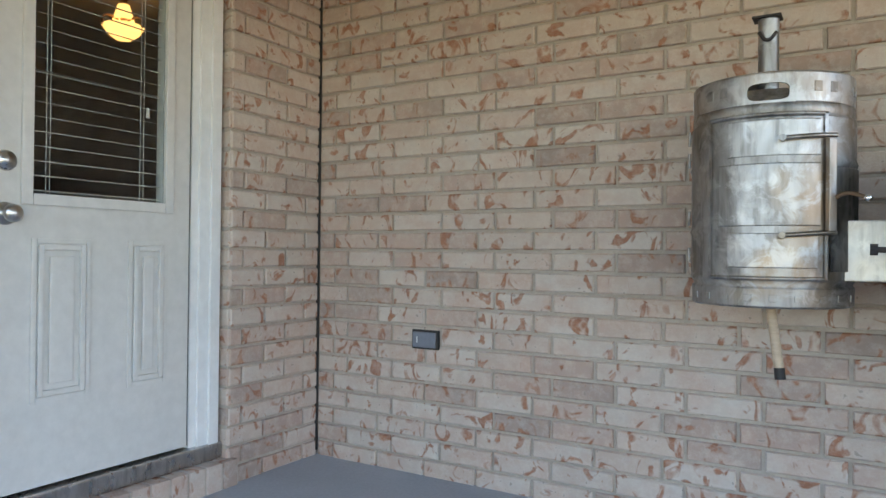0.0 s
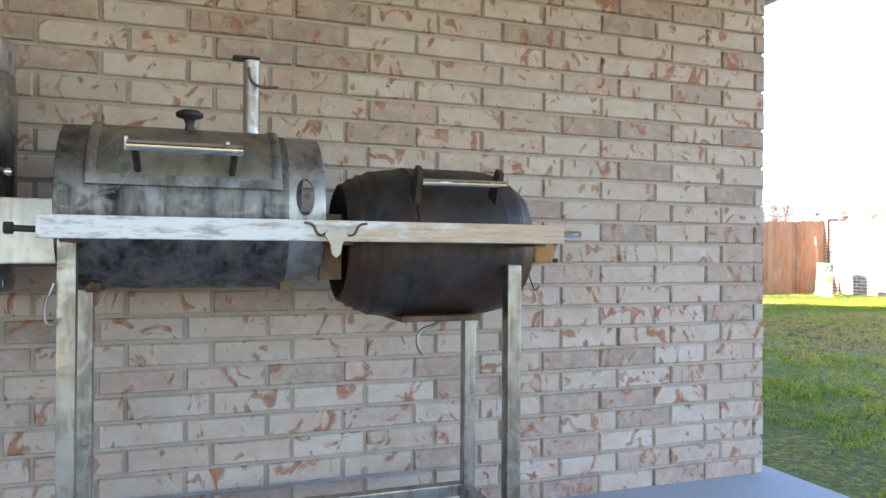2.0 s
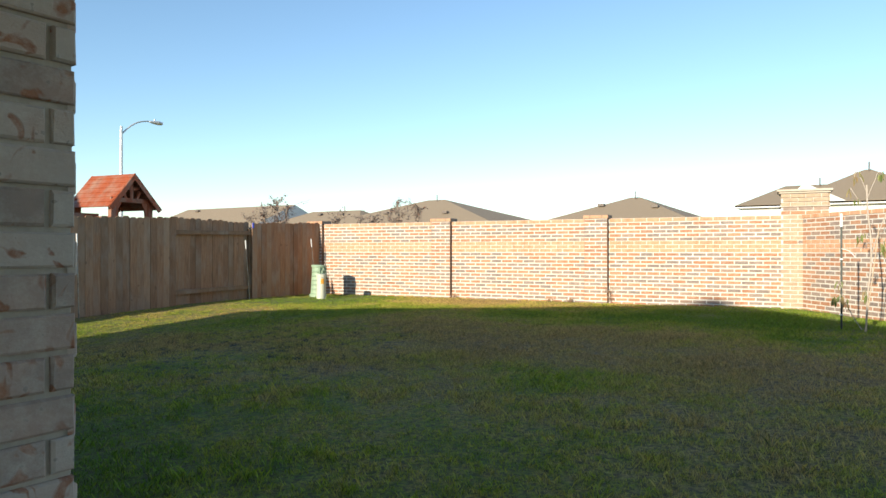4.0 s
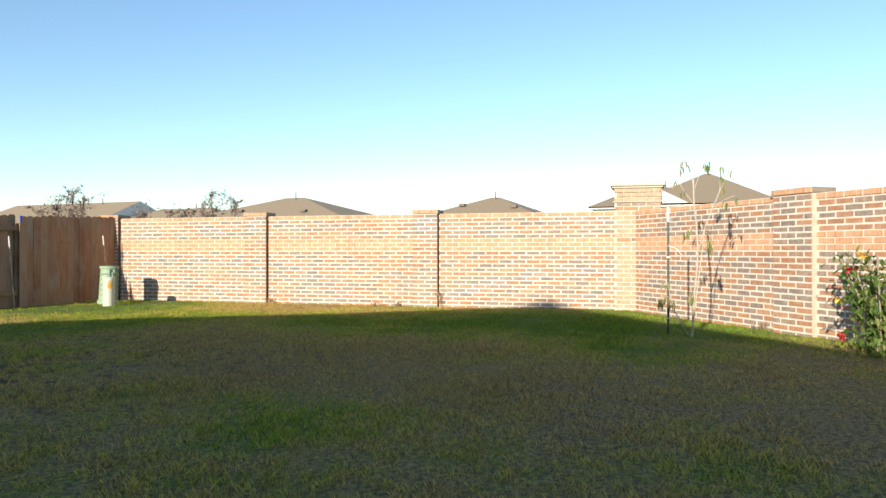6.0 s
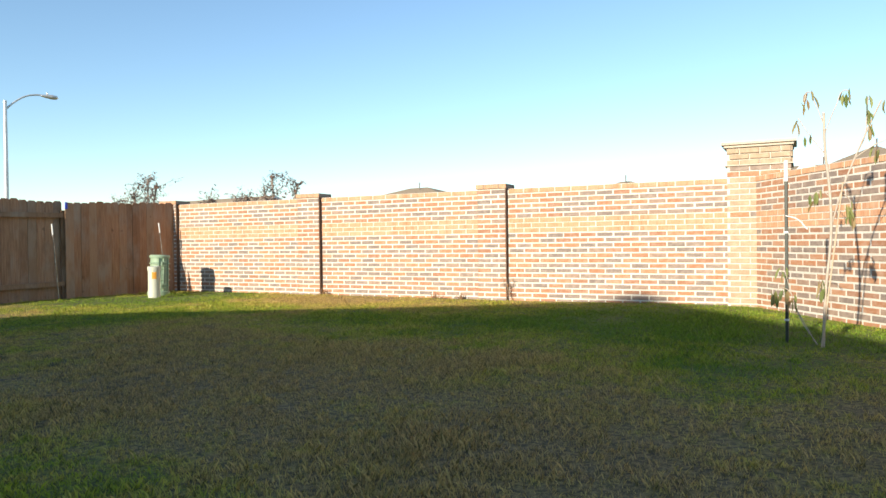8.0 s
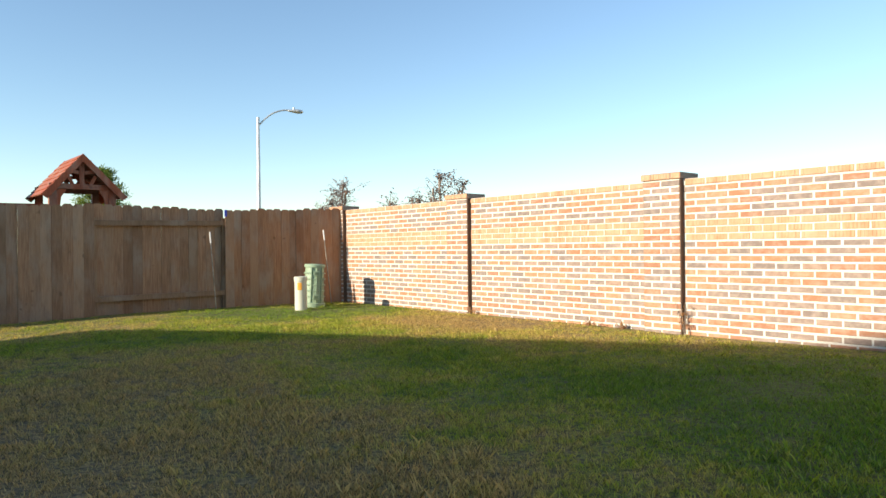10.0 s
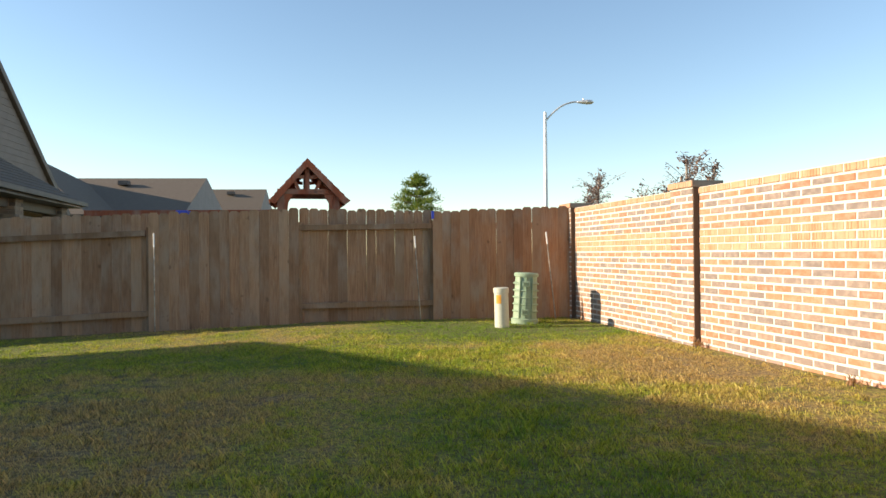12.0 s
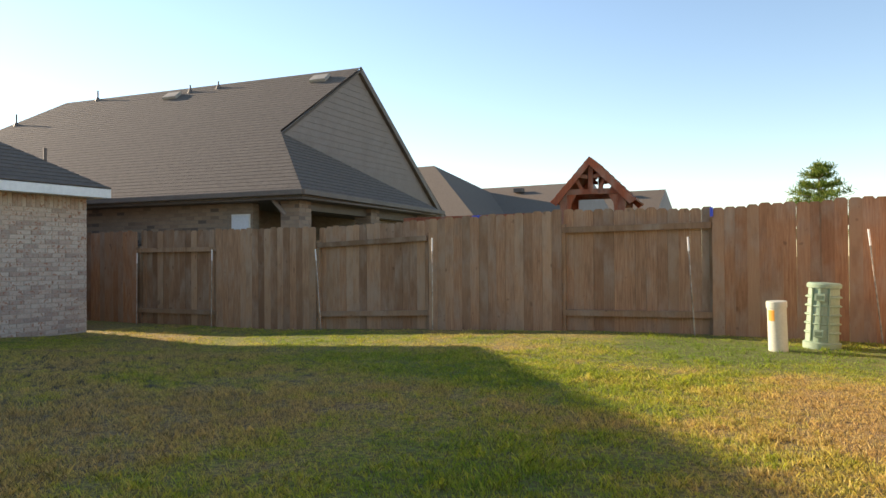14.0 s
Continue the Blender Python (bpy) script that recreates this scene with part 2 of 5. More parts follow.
GLASS.b.inputs["Base Color"].default_value = (0.9, 0.95, 0.95, 1)
GLASS.b.inputs["Transmission Weight"].default_value = 1.0
GLASS = GLASS.mat
# Dark brown that paints the unlit side of the garden piers.
SIDE_SHADE = grainy("brown_side_shade", (0.075, 0.045, 0.03), (0.12, 0.075, 0.05), 14, 0.8)
DARK = grainy("dark_gap", (0.012, 0.011, 0.010), (0.02, 0.018, 0.016), 4)


# ---- mesh helpers ----
def mesh_of(name, bm, mat):
    me = bpy.data.meshes.new(name)
    bm.normal_update()
    bm.to_mesh(me)
    bm.free()
    me.materials.append(mat)
    return me


def part(name, bm, material, parent=None, label=""):
    """Links a bmesh as one mesh object under a thing or part."""
    ob = new(name, mesh_of(name, bm, material))
    if parent is not None:
        ob.parent = parent
    return tagged(ob, label)


def thing(name, label, category, at=(0, 0, 0), turn=0.0, group="", kind=""):
    ob = new(name)
    ob.empty_display_size = 0.1
    ob.location, ob.rotation_euler = at, (0, 0, turn)
    return tagged(ob, label, category, group, kind)


def box(bm, lo, hi, m=None, bevel=0.0):
    """A box from corner to corner, in the frame m."""
    made = bmesh.ops.create_cube(bm, size=1)["verts"]
    size = [hi[i] - lo[i] for i in range(3)]
    mid = [(hi[i] + lo[i]) / 2 for i in range(3)]
    t = Matrix.Translation(mid) @ Matrix.Diagonal((*size, 1))
    bmesh.ops.transform(bm, matrix=(m or Matrix()) @ t, verts=made)
    if bevel:
        edges = list({e for v in made for e in v.link_edges})
        bmesh.ops.bevel(bm, geom=edges, offset=bevel, segments=2, affect="EDGES", profile=0.7)
    return bm


def solid(lo, hi, m=None, bevel=0.0):
    return box(bmesh.new(), lo, hi, m, bevel)


def tube(bm, a, b, r, r2=None, sides=16, caps=True):
    """A round bar from a to b."""
    a, b = Vector(a), Vector(b)
    m = Matrix.Translation((a + b) / 2) @ (b - a).to_track_quat("Z", "Y").to_matrix().to_4x4()
    bmesh.ops.create_cone(bm, cap_ends=caps, segments=sides, radius1=r, radius2=r if r2 is None else r2, depth=(b - a).length, matrix=m)
    return bm


def lathe(bm, profile, m=None, sides=48, arc=(0, 360), smooth=True):
    """Turns (radius, height) pairs about z."""
    full = arc[1] - arc[0] >= 360
    if smooth:
        held = [profile[0]]
        for (r0, z0), (r1, z1) in zip(profile, profile[1:]):
            d = math.hypot(r1 - r0, z1 - z0)
            if d > 0.03:
                for f in (0.003 / d, 1 - 0.003 / d):
                    held.append((r0 + (r1 - r0) * f, z0 + (z1 - z0) * f))
            held.append((r1, z1))
        profile = held
    count = sides if full else sides + 1
    rings = []
    for r, z in profile:
        ring = []
        for i in range(count):
            a = radians(arc[0] + (arc[1] - arc[0]) * i / sides)
            ring.append(bm.verts.new((m or Matrix()) @ Vector((r * math.cos(a), r * math.sin(a), z))))
        rings.append(ring)
    for lo, hi in zip(rings, rings[1:]):
        for i in range(count if full else count - 1):
            j = (i + 1) % count
            f = bm.faces.new((lo[i], lo[j], hi[j], hi[i]))
            f.smooth = smooth
    return bm


def wire(name, points, r, mat, parent=None, label=""):
    """A bent round bar or cable through points."""
    cu = bpy.data.curves.new(name, "CURVE")
    cu.dimensions, cu.bevel_depth, cu.bevel_resolution, cu.resolution_u = "3D", r, 3, 6
    sp = cu.splines.new("BEZIER")
    sp.bezier_points.add(len(points) - 1)
    for p, co in zip(sp.bezier_points, points):
        p.co, p.handle_left_type, p.handle_right_type = co, "AUTO", "AUTO"
    cu.use_fill_caps = True
    temp = bpy.data.objects.new(name, cu)
    me = bpy.data.meshes.new_from_object(temp)
    bpy.data.objects.remove(temp)
    me.materials.clear()
    me.materials.append(mat)
    for f in me.polygons:
        f.use_smooth = True
    ob = new(name, me)
    if parent is not None:
        ob.parent = parent
    return tagged(ob, label)


def prism(poly, depth, m=None):
    """A flat outline in x, z pushed through y from 0 to depth."""
    bm = bmesh.new()
    front = [bm.verts.new((x, 0, z)) for x, z in poly]
    back = [bm.verts.new((x, depth, z)) for x, z in poly]
    bm.faces.new(front), bm.faces.new(back[::-1])
    for i in range(len(poly)):
        j = (i + 1) % len(poly)
        bm.faces.new((front[j], front[i], back[i], back[j]))
    bmesh.ops.recalc_face_normals(bm, faces=bm.faces)
    if m is not None:
        bm.transform(m)
    return bm


def slab_poly(points, down, thick):
    """A flat outline of 3D points, thickened along the vector down."""
    bm = bmesh.new()
    top = [bm.verts.new(p) for p in points]
    low = [bm.verts.new(Vector(p) + Vector(down) * thick) for p in points]
    bm.faces.new(top), bm.faces.new(low[::-1])
    for i in range(len(top)):
        j = (i + 1) % len(top)
        bm.faces.new((top[j], top[i], low[i], low[j]))
    bmesh.ops.recalc_face_normals(bm, faces=bm.faces)
    return bm


def clip(poly, axis, lo, hi):
    """Keeps the part of a convex 3D outline between lo and hi along axis."""
    for sign, limit in ((1, lo), (-1, -hi)):
        out = []
        for p, q in zip(poly, poly[1:] + poly[:1]):
            a, b = sign * p.dot(axis) - limit, sign * q.dot(axis) - limit
            if a >= 0:
                out.append(p)
            if (a >= 0) != (b >= 0):
                out.append(p.lerp(q, a / (a - b)))
        poly = out
    return poly


def lap_strips(points, step, lift, under=0.05):
    """Overlapping courses (shingles, lap boards) on a sloping or upright outline: one bmesh a course, its lower edge raised."""
    pts = [Vector(p) for p in points]
    nrm = (pts[1] - pts[0]).cross(pts[2] - pts[0]).normalized()
    if nrm.z < -1e-4:
        nrm = -nrm
    up = (Vector((0, 0, 1)) - nrm * nrm.z).normalized()
    lo, hi = min(p.dot(up) for p in pts), max(p.dot(up) for p in pts)
    out, k = [], 0
    while lo + k * step < hi - 1e-3:
        a, b = lo + k * step, min(lo + (k + 1) * step + under * step, hi)
        strip = clip(pts, up, a, b)
        k += 1
        if len(strip) < 3:
            continue
        bm = bmesh.new()
        top = [bm.verts.new(p + nrm * (lift * (1 - (p.dot(up) - a) / (b - a)) + 0.002)) for p in strip]
        low = [bm.verts.new(p - nrm * 0.004) for p in strip]
        bm.faces.new(top)
        for i in range(len(top)):
            j = (i + 1) % len(top)
            bm.faces.new((top[j], top[i], low[i], low[j]))
        bmesh.ops.recalc_face_normals(bm, faces=bm.faces)
        out.append(bm)
    return out


def laps(points, step, lift, under=0.05):
    """The same courses joined into one bmesh."""
    whole = bmesh.new()
    for bm in lap_strips(points, step, lift, under):
        me = bpy.data.meshes.new("course")
        bm.to_mesh(me)
        bm.free()
        whole.from_mesh(me)
        bpy.data.meshes.remove(me)
    return whole


def frame_of(origin, along, out):
    """A frame whose x runs along a wall, whose y points out of it, and whose z is up."""
    u, n = Vector((*along, 0)).normalized(), Vector((*out, 0)).normalized()
    m = Matrix((u, n, Vector((0, 0, 1)))).transposed().to_4x4()
    m.translation = origin
    return m


def brick_points(w, h, d, rnd, rag=0.0015):
    """Corners of one brick, its face at y = d, arrises rounded off."""
    e = 0.0045
    j = lambda: rnd.uniform(-rag, rag)
    out = []
    for y, s in ((d + j() * 0.6, e), (d - e, 0.0), (-0.012, 0.0)):
        for x, z in ((s, s), (w - s, s), (w - s, h - s), (s, h - s)):
            out.append((x + j(), y, z + j()))
    return out


BRICK_FACES = [(0, 3, 2, 1)] + [q for k in (0, 4) for q in ((k, k + 1, k + 5, k + 4), (k + 1, k + 2, k + 6, k + 5), (k + 2, k + 3, k + 7, k + 6), (k + 3, k, k + 4, k + 7))]


def lay_bricks(bricks, m, parent, one, many, face=0.007, picked=None, name="brick"):
    """bricks: (x, z, w, h) on the wall's frame m. Those that picked(x, z) chooses become objects, the rest one joined part."""
    rnd = random.Random(5)
    verts, faces, shared, inverse = [], [], {}, None
    for x, z, w, h in bricks:
        d = face + rnd.uniform(-0.0025, 0.0025)
        if picked is not None and picked(x, z) and w > 0.15:
            key = (round(w, 3), round(h, 3), rnd.randrange(3))
            if key not in shared:
                me = bpy.data.meshes.new(name)
                me.from_pydata(brick_points(w, h, face, rnd), [], BRICK_FACES)
                me.materials.append(one)
                shared[key] = me
            ob = new(name, shared[key])
            ob.parent = parent
            ob.matrix_local = parent.matrix_world.inverted() @ m @ Matrix.Translation((x, d - face, z))
        else:
            k = len(verts)
            verts += [tuple(m @ Vector((x + a, b, z + c))) for a, b, c in brick_points(w, h, d, rnd)]
            faces += [tuple(k + i for i in f) for f in BRICK_FACES]
    if verts:
        me = bpy.data.meshes.new("far_bricks")
        me.from_pydata(verts, [], faces)
        me.materials.append(many)
        ob = new("far_bricks", me)
        ob.parent = parent
        ob.matrix_local = parent.matrix_world.inverted()
        tagged(ob, kind="stuff")


def bond(length, courses, bl, ch, joint=0.01, z0=0.0, shift=0.5, first=0.0, skip=(), rag=0.0):
    """Running bond over a length; odd courses moved by shift of a brick. Only whole and cut bricks inside the length."""
    out = []
    rnd = random.Random(3)
    for c in range(courses):
        if c in skip:
            continue
        x = first + (shift * bl if c % 2 else 0.0) - bl
        while x < length:
            a, b = max(x, 0.0), min(x + bl - joint, length)
            if b - a > 0.03:
                out.append((a, z0 + c * ch, b - a, ch - joint))
            x += bl
    return out


# ---- ground ----
def ground_z(x, y):
    """Lawn height: nearly level, falling towards the west end of the fence, with a shallow swale before it."""
    fall = max(0.0, min(1.0, (13.0 - x) / 5.5)) * max(0.0, min(1.0, (y - 5.0) / 3.4))
    swale = math.exp(-((x - 8.3) / 2.6) ** 2 - ((y - 8.0) / 1.5) ** 2)
    return -0.055 - 0.21 * fall - 0.08 * swale + 0.018 * noise.noise((x * 0.35, y * 0.35, 0.0)) + 0.008 * noise.noise((x * 1.3, y * 1.3, 3.0))


def build_ground():
    xs = [-600, -200, -60, -25, -14] + [-10 + 0.4 * i for i in range(76)] + [22, 26, 34, 60, 120, 300, 900]
    ys = [-600, -200, -60, -25, -14] + [-10 + 0.4 * i for i in range(61)] + [16, 20, 30, 60, 120, 300, 900]
    bm = bmesh.new()
    grid = [[bm.verts.new((x, y, ground_z(x, y))) for y in ys] for x in xs]
    for i in range(len(xs) - 1):
        for j in range(len(ys) - 1):
            bm.faces.new((grid[i][j], grid[i + 1][j], grid[i + 1][j + 1], grid[i][j + 1])).smooth = True
    tagged(part("ground", bm, SOIL), "patchy green and straw-brown autumn lawn over dark soil", "lawn", kind="structure")


build_ground()

# patio slab, with a rounded edge a hand above the grass
slab = solid((-0.3, -2.6, -0.25), (4.72, 0.6, 0.0), bevel=0.012)
tagged(part("floor", slab, CONCRETE), "bluish grey broom-finished concrete patio slab", "patio floor", kind="structure")

# ---- the house ----
WALL_Y, CORNER_X, NORTH_Y, EAVE_Z = 0.36, 4.64, 9.05, 2.16
CH, BL = 0.0765, 0.2365


def build_house():
    core = 0.004
    walls = [
        ("wall_patio", (-0.15, WALL_Y + core, -0.1), (CORNER_X - core, WALL_Y + 0.22, 2.4)),
        ("wall_east", (CORNER_X - 0.22, WALL_Y + 0.22, -0.5), (CORNER_X - core, NORTH_Y, 2.4)),
        ("wall_north", (-9.0, NORTH_Y - 0.22, -0.5), (CORNER_X - 0.22, NORTH_Y, 2.4)),
        ("wall_west", (-9.0, -2.4, -0.25), (-8.78, NORTH_Y - 0.22, 2.4)),
        ("wall_south", (-8.78, -2.4, -0.25), (-0.2, -2.2, 2.25)),
    ]
    made = {}
    for name, lo, hi in walls:
        made[name] = tagged(part(name, solid(lo, hi), MORTAR), "pale limewashed brick house wall with tan mortar joints", "brick wall", kind="structure")
    # door wall with its opening, in three pieces
    dw = solid((-0.2, -0.155, -0.1), (-core, WALL_Y, 2.4))
    box(dw, (-0.2, -2.4, -0.1), (-core, -1.06, 2.4))
    box(dw, (-0.2, -1.06, 2.12), (-core, -0.155, 2.4))
    made["wall_door"] = tagged(part("wall_door", dw, MORTAR), "pale brick wall beside the back door", "brick wall", kind="structure")
    box_bm = solid((-0.25, -2.5, 2.4), (4.9, 0.37, 2.44))
    tagged(part("ceiling", box_bm, CEILING), "plain white painted porch ceiling", "porch ceiling", kind="structure")
    col = solid((4.28, -2.5, 0.0), (4.64, -2.15, 2.4), bevel=0.01)
    tagged(part("wall_pier", col, MORTAR), "plain brick pier holding the porch roof", "porch pier", kind="structure")
    # hip roof over all
    ex, wx, ny, sy, ez, run, rise = 5.12, -9.5, 9.2, -3.2, EAVE_Z + 0.1, 6.2, 0.62
    e = [Vector(p) for p in ((ex, sy, ez), (ex, ny, ez), (wx, ny, ez), (wx, sy, ez))]
    r = [Vector((ex - run, 3.0, ez + run * rise)), Vector((wx + run, 3.0, ez + run * rise))]
    roof = thing("house_roof", "dark brown shingled hip roof with a white fascia", "roof", kind="structure")
    planes = [[e[0], e[1], r[0]], [e[1], e[2], r[1], r[0]], [e[2], e[3], r[1]], [e[3], e[0], r[0], r[1]]]
    for pl in planes:
        part("roof_slope", slab_poly(pl, (0, 0, -1), 0.015), ROOF, roof)
        tagged(part("shingles", laps([p + Vector((0, 0, 0.004)) for p in pl], 0.143, 0.008), ROOF, roof), kind="stuff")
    for lo, hi in (((ex - 0.03, sy, ez - 0.17), (ex, ny, ez - 0.005)), ((wx, ny - 0.03, ez - 0.17), (ex - 0.03, ny, ez - 0.005)),
                   ((wx, sy, ez - 0.17), (wx + 0.03, ny - 0.03, ez - 0.005)), ((wx + 0.03, sy, ez - 0.17), (ex - 0.03, sy + 0.03, ez - 0.005))):
        part("fascia", solid(lo, hi), TRIM, roof, "white painted fascia board")
    part("soffit", solid((CORNER_X + 0.01, WALL_Y, ez - 0.15), (ex - 0.03, ny - 0.03, ez - 0.13)), TRIM, roof, "white soffit")
    part("soffit", solid((wx + 0.03, NORTH_Y + 0.01, ez - 0.15), (CORNER_X, ny - 0.03, ez - 0.13)), TRIM, roof, "white soffit")
    return made


HOUSE = build_house()


# ---- garden wall ----
P0, P2 = Vector((17.02, 11.03, 0)), Vector((17.86, 4.015, 0))
ALONG = (P0 - P2).normalized()                       # runs north
OUT = Vector((-ALONG.y, ALONG.x, 0))                 # faces the lawn
YC, YB, BASE = 0.0767, 0.25, -0.082
PIER_PROUD = 0.07
RA, RDIR = Vector((18.24, 0.47, 0)), Vector((0.766, 0.642, 0))
ROUT = Vector((-0.642, 0.766, 0))
BAND = (14, 15, 16)


def scored(length, c, m, w, face):
    """One course of orange bricks, each scored with upright grooves."""
    bricks, ridges, x = [], [], -0.12 * (c % 2)
    while x < length - 0.02:
        a, b = max(x, 0.0), min(x + YB - 0.014, length)
        if b - a > 0.02:
            bricks.append((a, BASE + c * YC, b - a, YC - 0.010))
            count = max(1, round((b - a) / 0.034))
            step = (b - a) / count
            ridges += [(a + k * step + 0.0025, BASE + c * YC + 0.002, step - 0.005, YC - 0.014) for k in range(count)]
        x += YB
    lay_bricks(bricks, m, w, BAND_BRICK, BAND_BRICK, face)
    lay_bricks(ridges, m, w, BAND_BRICK, BAND_BRICK, face + 0.003)


def wall_run(name, m, length, pieces=None):
    """A panel of the brick fence wall in the frame m, its face at y = 0: mortar core, bricks, rowlock band and coping."""
    w = part(name, solid((0, -0.2, BASE - 0.25), (length, -0.001, BASE + 22 * YC), m), MORTAR_WHITE)
    tagged(w, "orange and blue-grey brick garden wall with white mortar", "garden wall", kind="structure")
    field = [b for b in bond(length, 22, YB, YC, 0.019, BASE, skip=BAND)]
    lay_bricks(field, m, w, YBRICK_ONE, YBRICK_MANY, 0.0028, pieces)
    for c in BAND:
        scored(length, c, m, w, 0.0025)
    cap = part("coping", solid((0, -0.215, BASE + 22 * YC), (length, 0.006, BASE + 23 * YC - 0.006), m), MORTAR_WHITE, None)
    cap.parent = w
    scored(length, 22, m @ Matrix.Translation((0, 0.006, 0)), w, 0.004)
    return w


def pier(m, width, top=23, mat=None, depth=0.34, strip_mat=None):
    """A brick pier standing proud of the wall, face at y = 0 of m, with a projecting coping."""
    w = part("garden_pier", solid((0.003, -depth, BASE - 0.25), (width - 0.003, -0.001, BASE + top * YC), m), MORTAR_WHITE)
    tagged(w, "brick pier with a projecting brick coping in the garden wall", "brick pier", kind="structure")
    one, many = (YBRICK_ONE, YBRICK_MANY) if mat is None else (mat, mat)
    lay_bricks([b for b in bond(width, top, YB, YC, 0.019, BASE)], m, w, one, many, 0.0028)
    for side in (0, 1):
        s = m @ (Matrix.Translation((width, 0, 0)) @ Matrix.Rotation(radians(-90), 4, "Z") if side else Matrix.Translation((0, -depth, 0)) @ Matrix.Rotation(radians(90), 4, "Z"))
        lay_bricks(bond(depth, top, 0.17, YC, 0.014, BASE), s, w, one, many, 0.004)
    # Strip down one side: dark paints the unlit south face, tan where passed.
    part("side_strip", solid((-0.011, -0.078, BASE), (0.0, -0.004, BASE + top * YC - 0.004), m), strip_mat or SIDE_SHADE, w, "tan strip down the side of the pier" if strip_mat else "dark brown strip painting the unlit side of the pier")
    # Dark brown core paints the shadow side of the coping.
    cap = part("coping", solid((-0.02, -depth - 0.02, BASE + top * YC), (width + 0.02, 0.02, BASE + (top + 1) * YC - 0.004), m, 0.006), FAR_BRICK, w)
    scored(width + 0.04, top, m @ Matrix.Translation((-0.02, 0.02, 0)), w, 0.003)
    return w


def build_garden_wall():
    face = lambda s: P2 + ALONG * s - OUT * PIER_PROUD
    # piers by distance north of P2's front corner, then panels between them
    starts = [0.0, 3.555, 7.07]
    for s in starts:
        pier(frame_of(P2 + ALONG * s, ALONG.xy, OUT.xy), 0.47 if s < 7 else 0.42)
    ends = [-3.27, 0.0, 3.555, 7.07]
    for i, (a, b) in enumerate(zip(ends, ends[1:])):
        a2 = a + (0.465 if i else 0.0)
        near = (lambda x, z: x < 2.9 and 0.25 < z) if i == 1 else None
        wall_run("wall_garden", frame_of(face(a2), ALONG.xy, OUT.xy), b - a2, near)
    # the tall corner pier with a stone cap
    c = frame_of(P2 + ALONG * -3.56 + OUT * 0.05, ALONG.xy, OUT.xy)
    tall = part("corner_pier", solid((-0.42, -0.62, BASE - 0.25), (0.35, -0.004, 2.065), c), MORTAR_WHITE)
    tagged(tall, "tall pale brick corner pier with dark courses and a stone cap", "brick pier", kind="structure")
    for m, w in ((c @ Matrix.Translation((-0.42, 0, 0)), 0.77), (c @ Matrix.Translation((-0.42, -0.62, 0)) @ Matrix.Rotation(radians(90), 4, "Z"), 0.62)):
        rows = {"pale": [], "dark": [], "head": []}
        for b in bond(w, 28, YB, YC, 0.014, BASE):
            k = round((b[1] - BASE) / YC)
            rows["dark" if k in (16, 23, 24) else "head" if k > 24 else "pale"].append(b)
        lay_bricks(rows["pale"], m, tall, PALE_PIER, PALE_PIER, 0.004)
        lay_bricks(rows["dark"], m, tall, YBRICK_ONE, YBRICK_MANY, 0.006)
        lay_bricks(rows["head"], m, tall, PALE_PIER, PALE_PIER, 0.022)
    part("ledge", solid((-0.45, -0.65, 1.822), (0.38, 0.03, 1.838), c, 0.003), CAST_CAP, tall, "thin pale ledge")
    part("cap", solid((-0.455, -0.655, 2.067), (0.385, 0.035, 2.10), c, 0.006), CAST_CAP, tall, "cast stone cap")
    part("cap_top", solid((-0.49, -0.69, 2.10), (0.42, 0.07, 2.14), c, 0.01), CAST_CAP, tall, "cast stone cap slab")
    # the slanting wall to the south-west
    rl = 9.0
    origin = RA - RDIR * rl
    p = rl - 3.85
    wall_run("wall_garden", frame_of(origin, RDIR.xy, ROUT.xy), p)
    wall_run("wall_garden", frame_of(origin + RDIR * (p + 0.62), RDIR.xy, ROUT.xy), rl - p - 0.62)
    pier(frame_of(origin + RDIR * p + ROUT * 0.07, RDIR.xy, ROUT.xy), 0.62, strip_mat=CAST_CAP)


# ---- wooden fence ----
POSTS = [(0.3, 10.42), (2.37, 10.53), (4.03, 10.60), (6.11, 10.75), (8.34, 10.93), (10.60, 11.0), (12.79, 11.08), (14.85, 11.19), (17.12, 11.16)]
TOPS = [1.56, 1.57, 1.585, 1.57, 1.555, 1.62, 1.69, 1.65, 1.71]
RAILS_SEEN = (2, 4, 6)                                 # panels whose rails face the lawn


